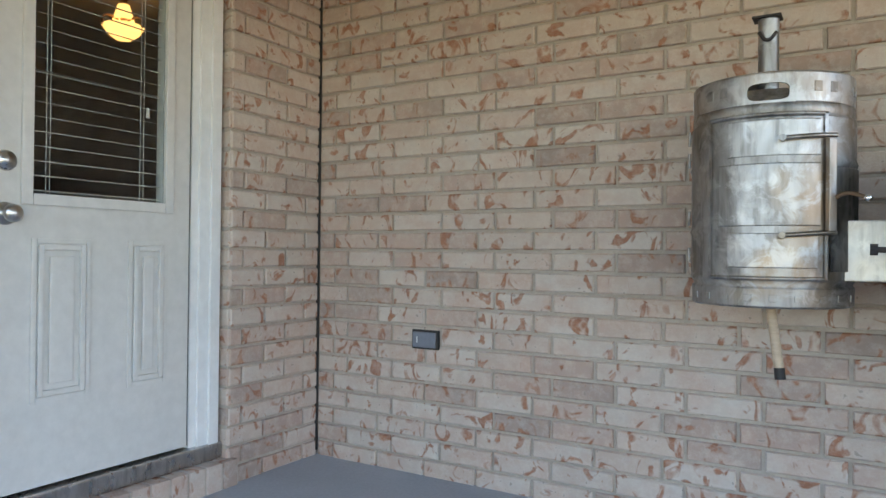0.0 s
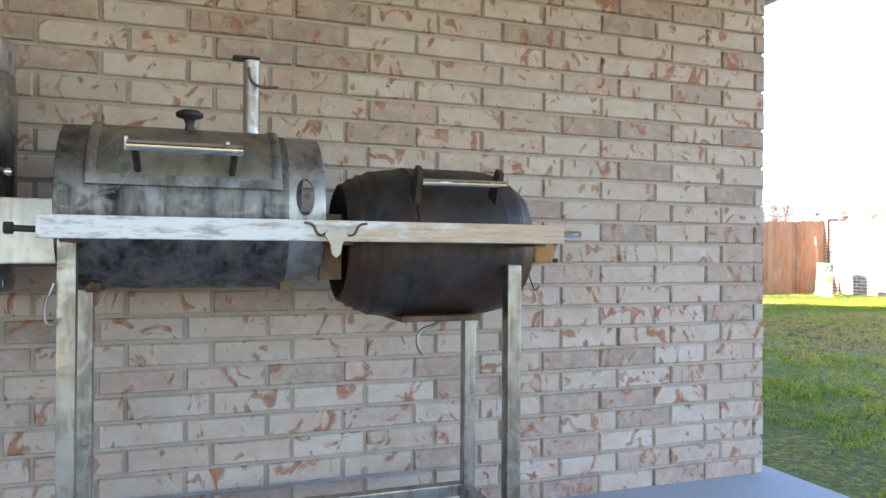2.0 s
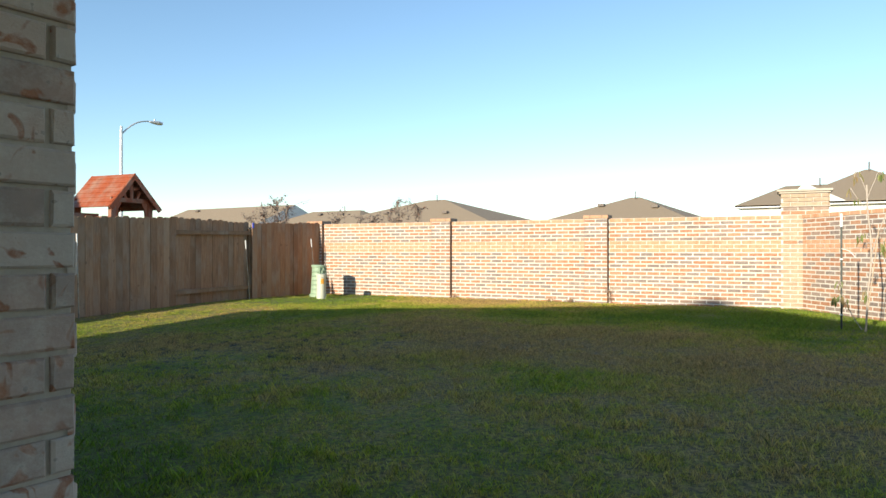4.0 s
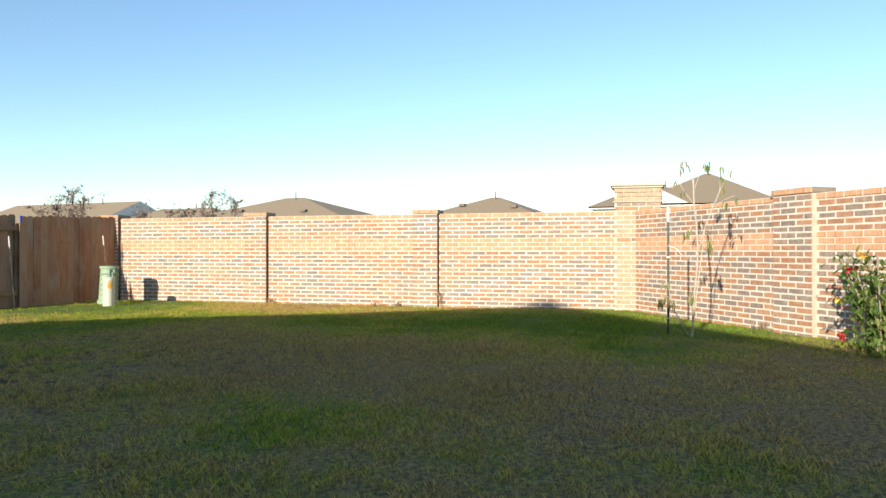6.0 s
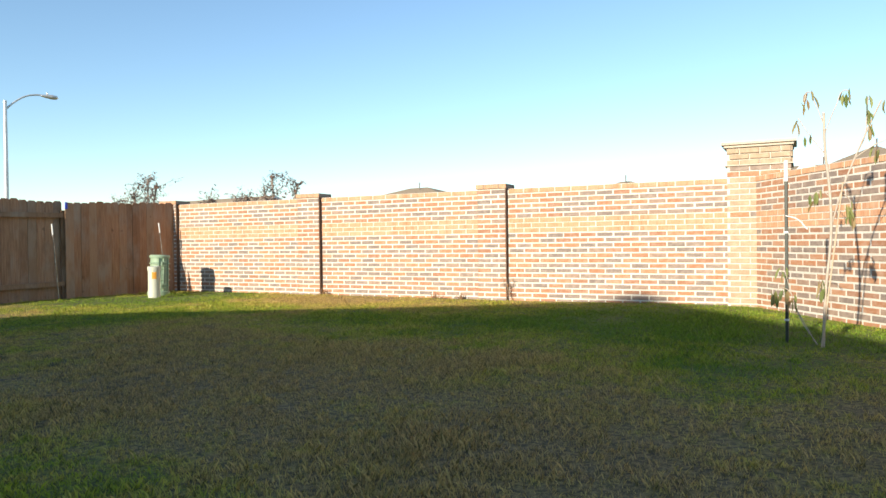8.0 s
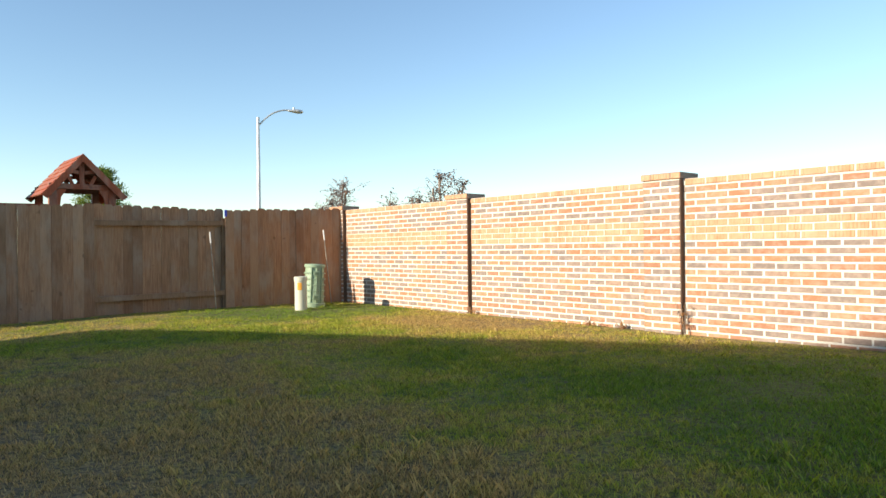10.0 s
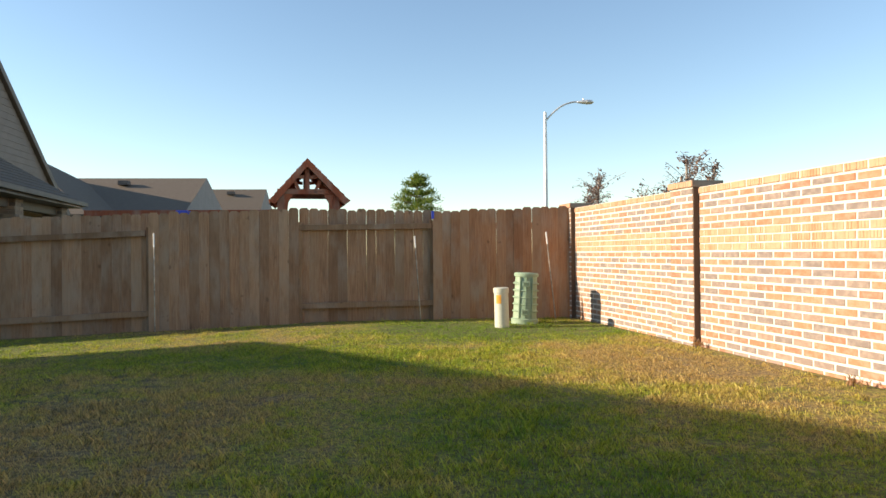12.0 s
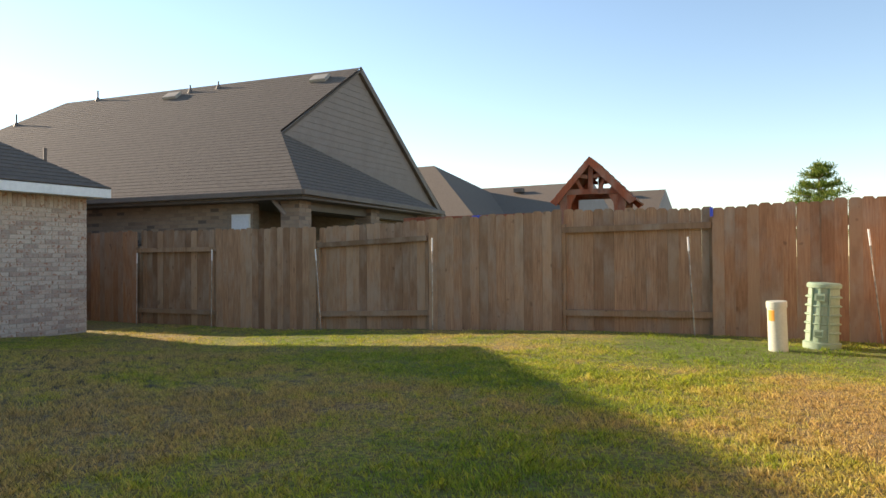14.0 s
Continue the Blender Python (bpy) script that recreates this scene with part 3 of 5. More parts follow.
def build_fence():
    rnd = random.Random(11)
    shared, lit_pickets = [], []
    for k in range(12):
        h, w = 1.84 + 0.02 * (k % 3), 0.1455 + 0.002 * (k // 3 % 2)
        c = 0.030
        (shared if k < 6 else lit_pickets).append((mesh_of("picket", prism([(0, 0), (w, 0), (w, h - c), (w - c, h), (c, h), (0, h - c)], 0.016), PICKET if k < 6 else PICKET_LIT), w, h))
    for i in range(len(POSTS) - 1):
        a, b = Vector((*POSTS[i], 0)), Vector((*POSTS[i + 1], 0))
        u = (b - a).normalized()
        ang = math.atan2(u.y, u.x)
        length = (b - a).length
        za, zb = ground_z(*POSTS[i]), ground_z(*POSTS[i + 1])
        back = i in RAILS_SEEN
        panel = thing("fence_panel", "weathered cedar fence panel with rails showing" if back else "weathered cedar fence panel of dog-eared pickets", "fence", (a.x, a.y, za), ang, "backyard fence panels")
        flat = lambda x: (zb - za) * x / length
        off = 0.055 if back else -0.06
        n = max(1, round(length / 0.144))
        for k in range(n):
            # Panels 1 and 7 take the redder pickets that paint warm light.
            me, w, h = (lit_pickets if i in (1, 7) else shared)[rnd.randrange(6)]
            ob = new("picket", me)
            ob.parent = panel
            x = k * length / n
            want = (TOPS[i] + (TOPS[i + 1] - TOPS[i]) * x / length) - (za + flat(x))
            ob.location = (x + ((0.007 if i in (6, 7) else 0.005) if rnd.random() < (0.22 if i in (6, 7) else 0.03) else rnd.uniform(-0.002, 0.001)), off + rnd.uniform(-0.006, 0.006), want - h + flat(x) + rnd.uniform(-0.016, 0.014))
            ob.rotation_euler = (0, rnd.uniform(-0.0015, 0.0015), 0)
        for z in (0.22, 1.42):
            part("rail", solid((0.0, -0.03 + (0.045 if not back else 0.0), z), (length, 0.03 + (0.045 if not back else 0.0), z + 0.085), Matrix.Rotation(-math.atan2(zb - za, length), 4, "Y"), 0.004), RAIL_WOOD, panel, "horizontal cedar rail")
        part("post", solid((-0.045, -0.015, -0.3), (0.045, 0.075, 1.55), bevel=0.004), RAIL_WOOD, panel, "square cedar post")


# ---- grass ----
def build_grass():
    """Short blades over the lawn that the walk looks across, thicker near it."""
    rng = np.random.default_rng(7)
    spots = []
    for (x0, x1, y0, y1, count) in ((4.75, 18.2, -5.5, 11.1, 24000), (5.5, 17.6, -1.5, 9.0, 18000), (9.0, 16.8, 0.0, 8.0, 14000)):
        spots.append(np.column_stack((rng.uniform(x0, x1, count), rng.uniform(y0, y1, count))))
    tufts = np.concatenate(spots)
    p = np.repeat(tufts, 18, axis=0)
    p = p + rng.normal(0, 0.036, p.shape)
    tall = np.repeat(rng.uniform(0.45, 1.3, len(tufts)) * np.where(rng.random(len(tufts)) < 0.12, 1.6, 1.0), 18)
    wall = P2.x + (P2.y - p[:, 1]) * 0.1197 - 0.06
    fence = 10.35 + 0.052 * (p[:, 0] - 1.0)
    slant = (p[:, 0] - RA.x) * ROUT.x + (p[:, 1] - RA.y) * ROUT.y
    house = (p[:, 0] < 4.66) & (p[:, 1] > 0.3)
    keep = (p[:, 0] < wall) & (p[:, 1] < fence) & (slant > 0.02) & ~house
    p, tall = p[keep], tall[keep]
    n = len(p)
    z = np.array([ground_z(x, y) for x, y in p]) - 0.006
    drift = np.array([noise.noise((x * 0.9, y * 0.9, 9.0)) for x, y in p])
    h = rng.uniform(0.011, 0.029, n) * (1 + 0.6 * drift) * tall
    h *= np.where(rng.random(n) < 0.04, 1.35, 1.0)
    a = rng.uniform(0, 2 * np.pi, n)
    lean = rng.uniform(0.2, 0.9, n) * h
    w = rng.uniform(0.0016, 0.0032, n)
    side = np.column_stack((np.cos(a), np.sin(a), np.zeros(n)))
    fwd = np.column_stack((-np.sin(a), np.cos(a), np.zeros(n)))
    base = np.column_stack((p, z))
    up = np.array((0, 0, 1.0))
    verts = np.empty((n, 4, 3))
    verts[:, 0] = base - side * w[:, None]
    verts[:, 1] = base + side * w[:, None]
    verts[:, 2] = base + fwd * (lean * 0.4)[:, None] + up * (h * 0.65)[:, None] + side * (w * 0.7)[:, None]
    verts[:, 3] = base + fwd * lean[:, None] + up * h[:, None]
    me = bpy.data.meshes.new("grass")
    me.vertices.add(n * 4)
    me.vertices.foreach_set("co", verts.ravel())
    tri = np.array((0, 1, 2, 0, 2, 3))
    idx = (np.arange(n)[:, None] * 4 + tri).ravel()
    me.loops.add(n * 6)
    me.loops.foreach_set("vertex_index", idx.astype(np.int32))
    me.polygons.add(n * 2)
    me.polygons.foreach_set("loop_start", (np.arange(n * 2) * 3).astype(np.int32))
    me.update(calc_edges=True)
    me.materials.append(GRASS)
    tagged(new("grass", me), "short patchy lawn grass, green in drifts and straw-brown between", "grass", kind="stuff")


# ---- materials of things ----
KEG = metal("stained_steel", (0.16, 0.15, 0.14), (0.42, 0.41, 0.40), (0.42, 0.62), 9, (0.33, 0.235, 0.15))
KEG_BRIGHT = metal("polished_steel", (0.24, 0.23, 0.22), (0.52, 0.515, 0.51), (0.38, 0.58), 11, (0.40, 0.30, 0.21))
SOOT = metal("sooty_steel", (0.03, 0.027, 0.025), (0.29, 0.275, 0.26), (0.42, 0.68), 14, (0.045, 0.036, 0.03))
LID = metal("tarnished_steel", (0.20, 0.185, 0.15), (0.40, 0.375, 0.32), (0.45, 0.65), 5, (0.12, 0.10, 0.07))
IRON = metal("black_iron", (0.022, 0.02, 0.02), (0.06, 0.052, 0.05), (0.4, 0.62), 6, (0.10, 0.042, 0.02), 0.5)
RUST = metal("rusty_iron", (0.09, 0.05, 0.03), (0.2, 0.12, 0.07), (0.5, 0.8), 14, None, 0.4)
GALV = metal("galvanised_tube", (0.17, 0.155, 0.135), (0.40, 0.385, 0.36), (0.3, 0.5), 14, (0.24, 0.185, 0.13))
CHROME = metal("chrome", (0.72, 0.72, 0.72), (0.85, 0.85, 0.85), (0.06, 0.16), 12)
NICKEL = metal("brushed_nickel", (0.42, 0.40, 0.38), (0.58, 0.56, 0.54), (0.25, 0.35), 12)
rail = Mat("worn_white_wood", 0.6)
rail_wood = rail.ramp(rail.noise(rail.pos((0.25, 1, 4)), 40, 4), [(0.3, (0.42, 0.28, 0.17)), (0.7, (0.62, 0.45, 0.30))])
rail_wear = rail.n.new("ShaderNodeSeparateXYZ")
rail.l.new(rail.pos(), rail_wear.inputs[0])
rail_wear = rail.math("ADD", rail.math("MULTIPLY", rail_wear.outputs[0], 0.75), rail.math("MULTIPLY", rail.noise(rail.pos((0.6, 1, 2)), 16, 5, 0.7), 1.3))
RAIL_PAINT = rail.colour(rail.mix(rail.ramp(rail.math("SUBTRACT", rail_wear, 2.2), [(0.42, 0.0), (0.72, 0.9)]), rail.ramp(rail.noise(rail.pos((0.5, 1, 2)), 30, 5, 0.7), [(0.34, (0.36, 0.35, 0.34)), (0.5, (0.74, 0.74, 0.73))]), rail_wood)).bump(rail.noise(rail.pos((0.3, 1, 3)), 60, 4), 0.35, 0.003).mat
RAIL_BARE = grainy("bare_pine", (0.46, 0.34, 0.23), (0.62, 0.48, 0.34), 10, 0.6, 0.3, 8, 0.0, (0.2, 1, 2))
OCHRE = grainy("ochre_clay", (0.34, 0.165, 0.06), (0.46, 0.25, 0.09), 12)
GREEN_BOX = grainy("pale_green_plastic", (0.25, 0.35, 0.235), (0.33, 0.43, 0.30), 6, 0.55, 0.1)
CREAM = grainy("cream_plastic", (0.56, 0.56, 0.44), (0.64, 0.64, 0.52), 6, 0.5, 0.1)
LABEL = grainy("orange_sticker", (0.75, 0.32, 0.04), (0.8, 0.4, 0.06), 20, 0.5, 0.0)
PLAY = wood("red_stained_wood", (0.27, 0.055, 0.016), (0.46, 0.115, 0.035), False, 0.6)
BLUE = grainy("blue_plastic", (0.03, 0.06, 0.45), (0.05, 0.09, 0.6), 6, 0.5)
LAMP_GREY = metal("painted_aluminium", (0.5, 0.51, 0.52), (0.62, 0.63, 0.64), (0.35, 0.5), 5, None, 0.5)
BARK = grainy("grey_bark", (0.22, 0.17, 0.13), (0.40, 0.33, 0.27), 18, 0.9, 0.6)
PALE_STEM = grainy("pale_stem", (0.40, 0.33, 0.26), (0.56, 0.48, 0.40), 18, 0.8)
GREEN_POST = grainy("dark_green_post", (0.02, 0.028, 0.02), (0.035, 0.045, 0.035), 10, 0.5)
GREY_PLASTIC = grainy("grey_blue_plastic", (0.14, 0.15, 0.18), (0.18, 0.195, 0.23), 6, 0.45, 0.05)
BLACK = grainy("black_rubber", (0.015, 0.014, 0.013), (0.03, 0.028, 0.026), 10, 0.7)
BLIND = grainy("white_blind", (0.66, 0.64, 0.58), (0.74, 0.72, 0.66), 6, 0.5, 0.0)
RED_PETAL = grainy("red_petal", (0.45, 0.02, 0.02), (0.6, 0.05, 0.03), 20, 0.6)
YELLOW_PETAL = grainy("yellow_petal", (0.75, 0.42, 0.05), (0.85, 0.55, 0.1), 20, 0.6)


def leaf_mat(name, a, b, c):
    m = Mat(name, 0.6)
    tone = m.ramp(m.island(), [(0.0, a), (0.5, b), (1.0, c)])
    m.colour(tone)
    translucent(m, tone, 0.4)
    return m.mat


LEAF = leaf_mat("green_leaf", (0.06, 0.12, 0.025), (0.12, 0.2, 0.04), (0.24, 0.27, 0.07))
LEAF_DROOP = leaf_mat("drooping_leaf", (0.16, 0.21, 0.06), (0.30, 0.32, 0.11), (0.38, 0.26, 0.12))
LEAF_GREY = leaf_mat("grey_leaf", (0.15, 0.12, 0.11), (0.24, 0.19, 0.17), (0.36, 0.20, 0.13))
NEEDLE = leaf_mat("pine_needle", (0.09, 0.17, 0.03), (0.2, 0.28, 0.05), (0.34, 0.36, 0.08))
bulb = Mat("lit_bowl", 0.4)
bulb.b.inputs["Emission Color"].default_value, bulb.b.inputs["Emission Strength"].default_value = (1.0, 0.50, 0.12, 1), 0.42
bulb.colour((0.9, 0.7, 0.4))
LIT = bulb.mat


# ---- back door ----
def build_door():
    d = thing("door_1", "white half-glazed back door with closed mini blinds", "door", (-0.05, -0.30, 0.0), kind="structure")
    y1, y0, zb, zt = -0.005, -0.745, 0.175, 2.08
    gy1, gy0, gz0, gz1 = -0.115, -0.58, 1.065, 1.97
    leaf = solid((-0.045, y0, zb), (0, gy0, zt))
    box(leaf, (-0.045, gy1, zb), (0, y1, zt)), box(leaf, (-0.045, gy0, zb), (0, gy1, gz0)), box(leaf, (-0.045, gy0, gz1), (0, gy1, zt))
    part("leaf", leaf, PAINT, d)
    for lo, hi in (((0, gy0 - 0.035, gz0 - 0.035), (0.012, gy0, gz1 + 0.035)), ((0, gy1, gz0 - 0.035), (0.012, gy1 + 0.035, gz1 + 0.035)), ((0, gy0, gz0 - 0.035), (0.012, gy1, gz0)), ((0, gy0, gz1), (0.012, gy1, gz1 + 0.035))):
        part("glazing_bead", solid(lo, hi, None, 0.005), PAINT, d, "moulded white glazing bead")
    pane = part("pane", solid((-0.008, gy0, gz0), (-0.004, gy1, gz1)), GLASS, d, "clear glass pane")
    pane.visible_shadow = False
    k, z = 0, gz0 + 0.012
    while z < gz1 - 0.01:
        part("blind_slat", solid((-0.012, gy0 + 0.006, -0.0007), (0.012, gy1 - 0.006, 0.0007), Matrix.Translation((-0.028, 0, z)) @ Matrix.Rotation(radians(12), 4, "Y")), BLIND, d, "white blind slat")
        z += 0.0455
    for y in (gy0 + 0.05, gy0 + 0.062, gy1 - 0.075, gy1 - 0.088):
        part("blind_cord", tube(bmesh.new(), (-0.016, y, gz0), (-0.016, y, gz1), 0.0012, sides=6), BLIND, d, "thin white cord")
    part("cord_tassel", tube(bmesh.new(), (-0.012, gy1 - 0.062, 1.36), (-0.012, gy1 - 0.062, 1.395), 0.007, 0.004, 10), TRIM, d, "white cord tassel")
    for a, b in ((-0.58, -0.39), (-0.255, -0.10)):
        for i, (g, x) in enumerate(((0.0, 0.006), (0.020, 0.011), (0.045, 0.004))):
            rim = bmesh.new()
            w = 0.016
            lo, hi, c0, c1 = a + g, b - g, 0.43 + g, 0.93 - g
            for p, q in (((0, lo, c0), (x, lo + w, c1)), ((0, hi - w, c0), (x, hi, c1)), ((0, lo + w, c0), (x, hi - w, c0 + w)), ((0, lo + w, c1 - w), (x, hi - w, c1))):
                box(rim, p, q, None, 0.003)
            if i < 2:
                part("panel_moulding", rim, PAINT, d, "raised panel moulding")
            else:
                rim.free()
        part("raised_panel", solid((0, a + 0.055, 0.485), (0.009, b - 0.055, 0.875), None, 0.006), PAINT, d)
    turn = lambda y, z: Matrix.Translation((0.0, y, z)) @ Matrix.Rotation(radians(90), 4, "Y")
    part("doorknob", lathe(bmesh.new(), [(0.0, 0.062), (0.018, 0.06), (0.026, 0.05), (0.027, 0.04), (0.018, 0.028), (0.011, 0.022), (0.011, 0.008), (0.033, 0.006), (0.034, 0.0)], turn(-0.655, 1.0)), NICKEL, d, "round brushed nickel knob")
    part("deadbolt", lathe(bmesh.new(), [(0.0, 0.018), (0.012, 0.018), (0.013, 0.012), (0.024, 0.012), (0.03, 0.004), (0.031, 0.0)], turn(-0.655, 1.155)), NICKEL, d, "brushed nickel deadbolt")
    # casing, threshold and brick sill
    for y in (0.004, -0.876):
        j = bmesh.new()
        box(j, (-0.10, y, 0.14), (0.0, y + 0.126, 2.12)), box(j, (0.0, y + 0.03, 0.14), (0.012, y + 0.126, 2.12), None, 0.004), box(j, (0.012, y + 0.075, 0.14), (0.024, y + 0.12, 2.12), None, 0.004)
        part("door_casing", j, TRIM, d, "white moulded door casing")
    part("door_casing", solid((-0.10, -0.745, 2.085), (0.01, 0.0, 2.12)), TRIM, d, "white moulded door casing")
    part("weatherstrip", solid((-0.03, -0.003, 0.175), (-0.006, 0.004, 2.08)), BLACK, d, "black weatherstrip")
    part("threshold", solid((-0.12, -0.76, 0.105), (0.03, 0.14, 0.165), None, 0.008), NICKEL, d, "dull aluminium threshold")
    for k in range(14):
        b = solid((-0.10, -0.9 + k * 0.077, 0.0), (0.085, -0.9 + k * 0.077 + 0.067, 0.102), None, 0.006)
        part("sill_brick", b, BRICK_ONE, d)
    part("sill_bed", solid((-0.12, -0.92, 0.0), (0.078, 0.175, 0.097)), MORTAR, d, "mortar bed")


def build_inside_lamp():
    lamp = thing("ceiling_lamp", "lit brass ceiling lamp with a warm glass bowl", "lamp", (-2.0, 0.75, 2.32))
    part("bowl", lathe(bmesh.new(), [(0.0, -0.075), (0.05, -0.07), (0.095, -0.035), (0.125, 0.01), (0.12, 0.015), (0.0, -0.02)]), LIT, lamp, "glowing amber glass bowl")
    part("upper_glass", lathe(bmesh.new(), [(0.065, 0.05), (0.05, 0.10), (0.035, 0.15), (0.0, 0.155)], None, 32), LIT, lamp, "glowing amber glass cup")
    part("stem", tube(bmesh.new(), (0, 0, -0.02), (0, 0, 0.25), 0.016, 0.03), RUST, lamp, "bronze stem")
    for k in range(3):
        a = radians(120 * k + 20)
        wire("arm", [(0.03 * math.cos(a), 0.03 * math.sin(a), 0.05), (0.12 * math.cos(a), 0.12 * math.sin(a), 0.06), (0.135 * math.cos(a), 0.135 * math.sin(a), 0.0)], 0.008, RUST, lamp)
    tagged(part("ceiling_inside", solid((-4.5, -2.3, 2.57), (-0.25, 4.0, 2.6)), PAINT), "dim painted ceiling inside the house", "ceiling", kind="structure")
    tagged(part("wall_inside", solid((-4.6, -2.3, 0.0), (-4.5, 4.0, 2.57)), SIDING), "dim tan wall inside the house", "wall", kind="structure")


def build_outlet():
    o = thing("outdoor_outlet", "grey weatherproof outlet cover on the brick wall", "outlet", (0.577, WALL_Y, 0.549))
    part("back_plate", solid((-0.062, -0.016, -0.039), (0.062, 0.0, 0.039), None, 0.004), BLACK, o, "dark gasket plate")
    part("cover", solid((-0.052, -0.028, -0.031), (0.055, -0.016, 0.031), None, 0.006), GREY_PLASTIC, o, "blue-grey flip cover")
    part("marking", solid((-0.032, -0.0292, -0.012), (-0.028, -0.0275, 0.012)), TRIM, o, "white mark")
    tagged(part("expansion_joint", solid((0.001, WALL_Y - 0.016, 0.02), (0.011, WALL_Y - 0.006, 2.5)), BLACK), "black sealant joint in the brick corner", "joint", kind="structure")


# ---- keg smoker ----
def shell_patch(r, a0, a1, z0, z1, thick=0.006, steps=18, m=None):
    """A curved plate on a drum about z, from angle a0 to a1 in degrees."""
    bm = bmesh.new()
    prof = [(r, z0), (r + thick, z0 + 0.001), (r + thick, z1 - 0.001), (r, z1)]
    return lathe(bm, prof, m, steps, (a0, a1))


def holed_plate(r, thick, m, arc, height, at, half, square=1.0):
    """A curved plate about z with one rounded opening: arc and at in degrees, height in metres; square below 1 for a boxier hole."""
    bm = bmesh.new()
    span = ((arc[0] - at[0], arc[1] - at[0]), (height[0] - at[1], height[1] - at[1]))
    turns = sorted([2 * math.pi * k / 36 for k in range(36)] + [math.atan2(v / 0.09, u / 25) % (2 * math.pi) for u in span[0] for v in span[1]])
    put = lambda rr, u, v: bm.verts.new(m @ Vector((rr * math.cos(radians(at[0] + u)), rr * math.sin(radians(at[0] + u)), at[1] + v)))
    edge, hole = [], []
    for a in turns:
        c, q = math.cos(a), math.sin(a)
        hole.append((half[0] * math.copysign(abs(c) ** square, c), half[1] * math.copysign(abs(q) ** square, q)))
        du, dv = c * 25, q * 0.09
        k = min(limit[d > 0] / d for d, limit in ((du, span[0]), (dv, span[1])) if abs(d) > 1e-9)
        edge.append((du * k, dv * k))
    mid = [((e[0] + h[0]) / 2, (e[1] + h[1]) / 2) for e, h in zip(edge, hole)]
    for loops in ([(r + thick, edge), (r + thick, mid), (r + thick, hole)], [(r + thick, hole), (r, hole)], [(r, hole), (r, mid), (r, edge)], [(r, edge), (r + thick, edge)]):
        rings = [[put(rr, *p) for p in pts] for rr, pts in loops]
        for lo, hi in zip(rings, rings[1:]):
            for i in range(len(turns)):
                j = (i + 1) % len(turns)
                bm.faces.new((lo[i], lo[j], hi[j], hi[i])).smooth = True
    return bm


def build_smoker():
    s = thing("keg_smoker", "barbecue smoker welded from steel beer kegs on a tube stand", "smoker")
    # upright keg
    cx, cy, z0, z1, r = 1.876, 0.05, 0.768, 1.356, 0.203
    base = Matrix.Translation((cx, cy, 0))
    prof = [(0.0, z0 + 0.035), (0.15, z0 + 0.03), (0.186, z0 + 0.004), (0.193, z0), (0.199, z0 + 0.004), (0.2, z0 + 0.05), (0.194, z0 + 0.056), (r, z0 + 0.07), (r, z0 + 0.185), (r + 0.004, z0 + 0.195), (r, z0 + 0.205), (r, z0 + 0.355), (r + 0.004, z0 + 0.365), (r, z0 + 0.375), (r, z1 - 0.112), (r - 0.006, z1 - 0.104), (r - 0.003, z1 - 0.098), (r - 0.004, z1 - 0.078), (0.192, z1 - 0.072)]
    up = part("upright_keg", lathe(bmesh.new(), prof, base, 72), KEG, s, "heat-stained upright steel keg")
    part("dome", lathe(bmesh.new(), [(0.192, z1 - 0.072), (0.16, z1 - 0.035), (0.09, z1 - 0.02), (0.0, z1 - 0.015)], base, 48), KEG, up, "domed keg head")
    # collar with grip openings, built as arcs between the openings
    grips = [-86.0, 34.0, 154.0]
    for i, g in enumerate(grips):
        nxt = grips[(i + 1) % 3] + (360 if i == 2 else 0)
        part("collar", holed_plate(0.193, 0.006, base, (g - 18, g + 18), (z1 - 0.078, z1 - 0.004), (g, z1 - 0.05), (14.0, 0.022), 0.55), KEG_BRIGHT, up, "steel keg collar with a grip opening")
        for a0, a1, lo, hi in ((g + 18, nxt - 18, z1 - 0.078, z1), (g - 18, g + 18, z1 - 0.006, z1)):
            bm = lathe(bmesh.new(), [(0.1935, lo), (0.199, lo), (0.2, hi - 0.004), (0.197, hi), (0.192, hi - 0.003), (0.1915, lo)], base, max(4, int((a1 - a0) / 4)), (a0, a1))
            part("collar", bm, KEG_BRIGHT, up, "steel keg collar")
        for da in (34, 47, 75, 88):
            a = radians(g + da)
            m = base @ Matrix.Rotation(a, 4, "Z")
            part("collar_stamp", solid((0.195, -0.011, z1 - 0.052), (0.2005, 0.011, z1 - 0.026), m, 0.002), KEG, up, "square stamped boss")
    for k in range(9):
        a = radians(-150 + 17 * k)
        part("foot_stamp", solid((0.195, -0.01, z0 + 0.016), (0.2012, 0.01, z0 + 0.034), base @ Matrix.Rotation(a, 4, "Z"), 0.002), KEG, up, "stamped boss")
    part("lid_disc", lathe(bmesh.new(), [(0.0, 0.012), (0.075, 0.01), (0.085, 0.0), (0.075, -0.004), (0.0, -0.004)], Matrix.Translation((cx - 0.075, cy - 0.02, z1 + 0.008)) @ Matrix.Rotation(radians(-12), 4, "Y"), 32), KEG, up, "loose steel lid disc")
    door = part("smoker_door", shell_patch(r, -126, -49, 0.845, 1.243, m=base), KEG, s, "stained curved smoker door")
    # Paler steel plates paint the bright reflections across the door.
    part("sheen_band", shell_patch(r + 0.0055, -119, -52, 0.972, 1.128, 0.002, m=base), KEG_BRIGHT, door, "paler steel band painting a bright reflection")
    part("sheen_band", shell_patch(r + 0.0055, -112, -52, 1.145, 1.236, 0.0015, m=base), KEG_BRIGHT, door, "paler steel band painting a bright reflection")
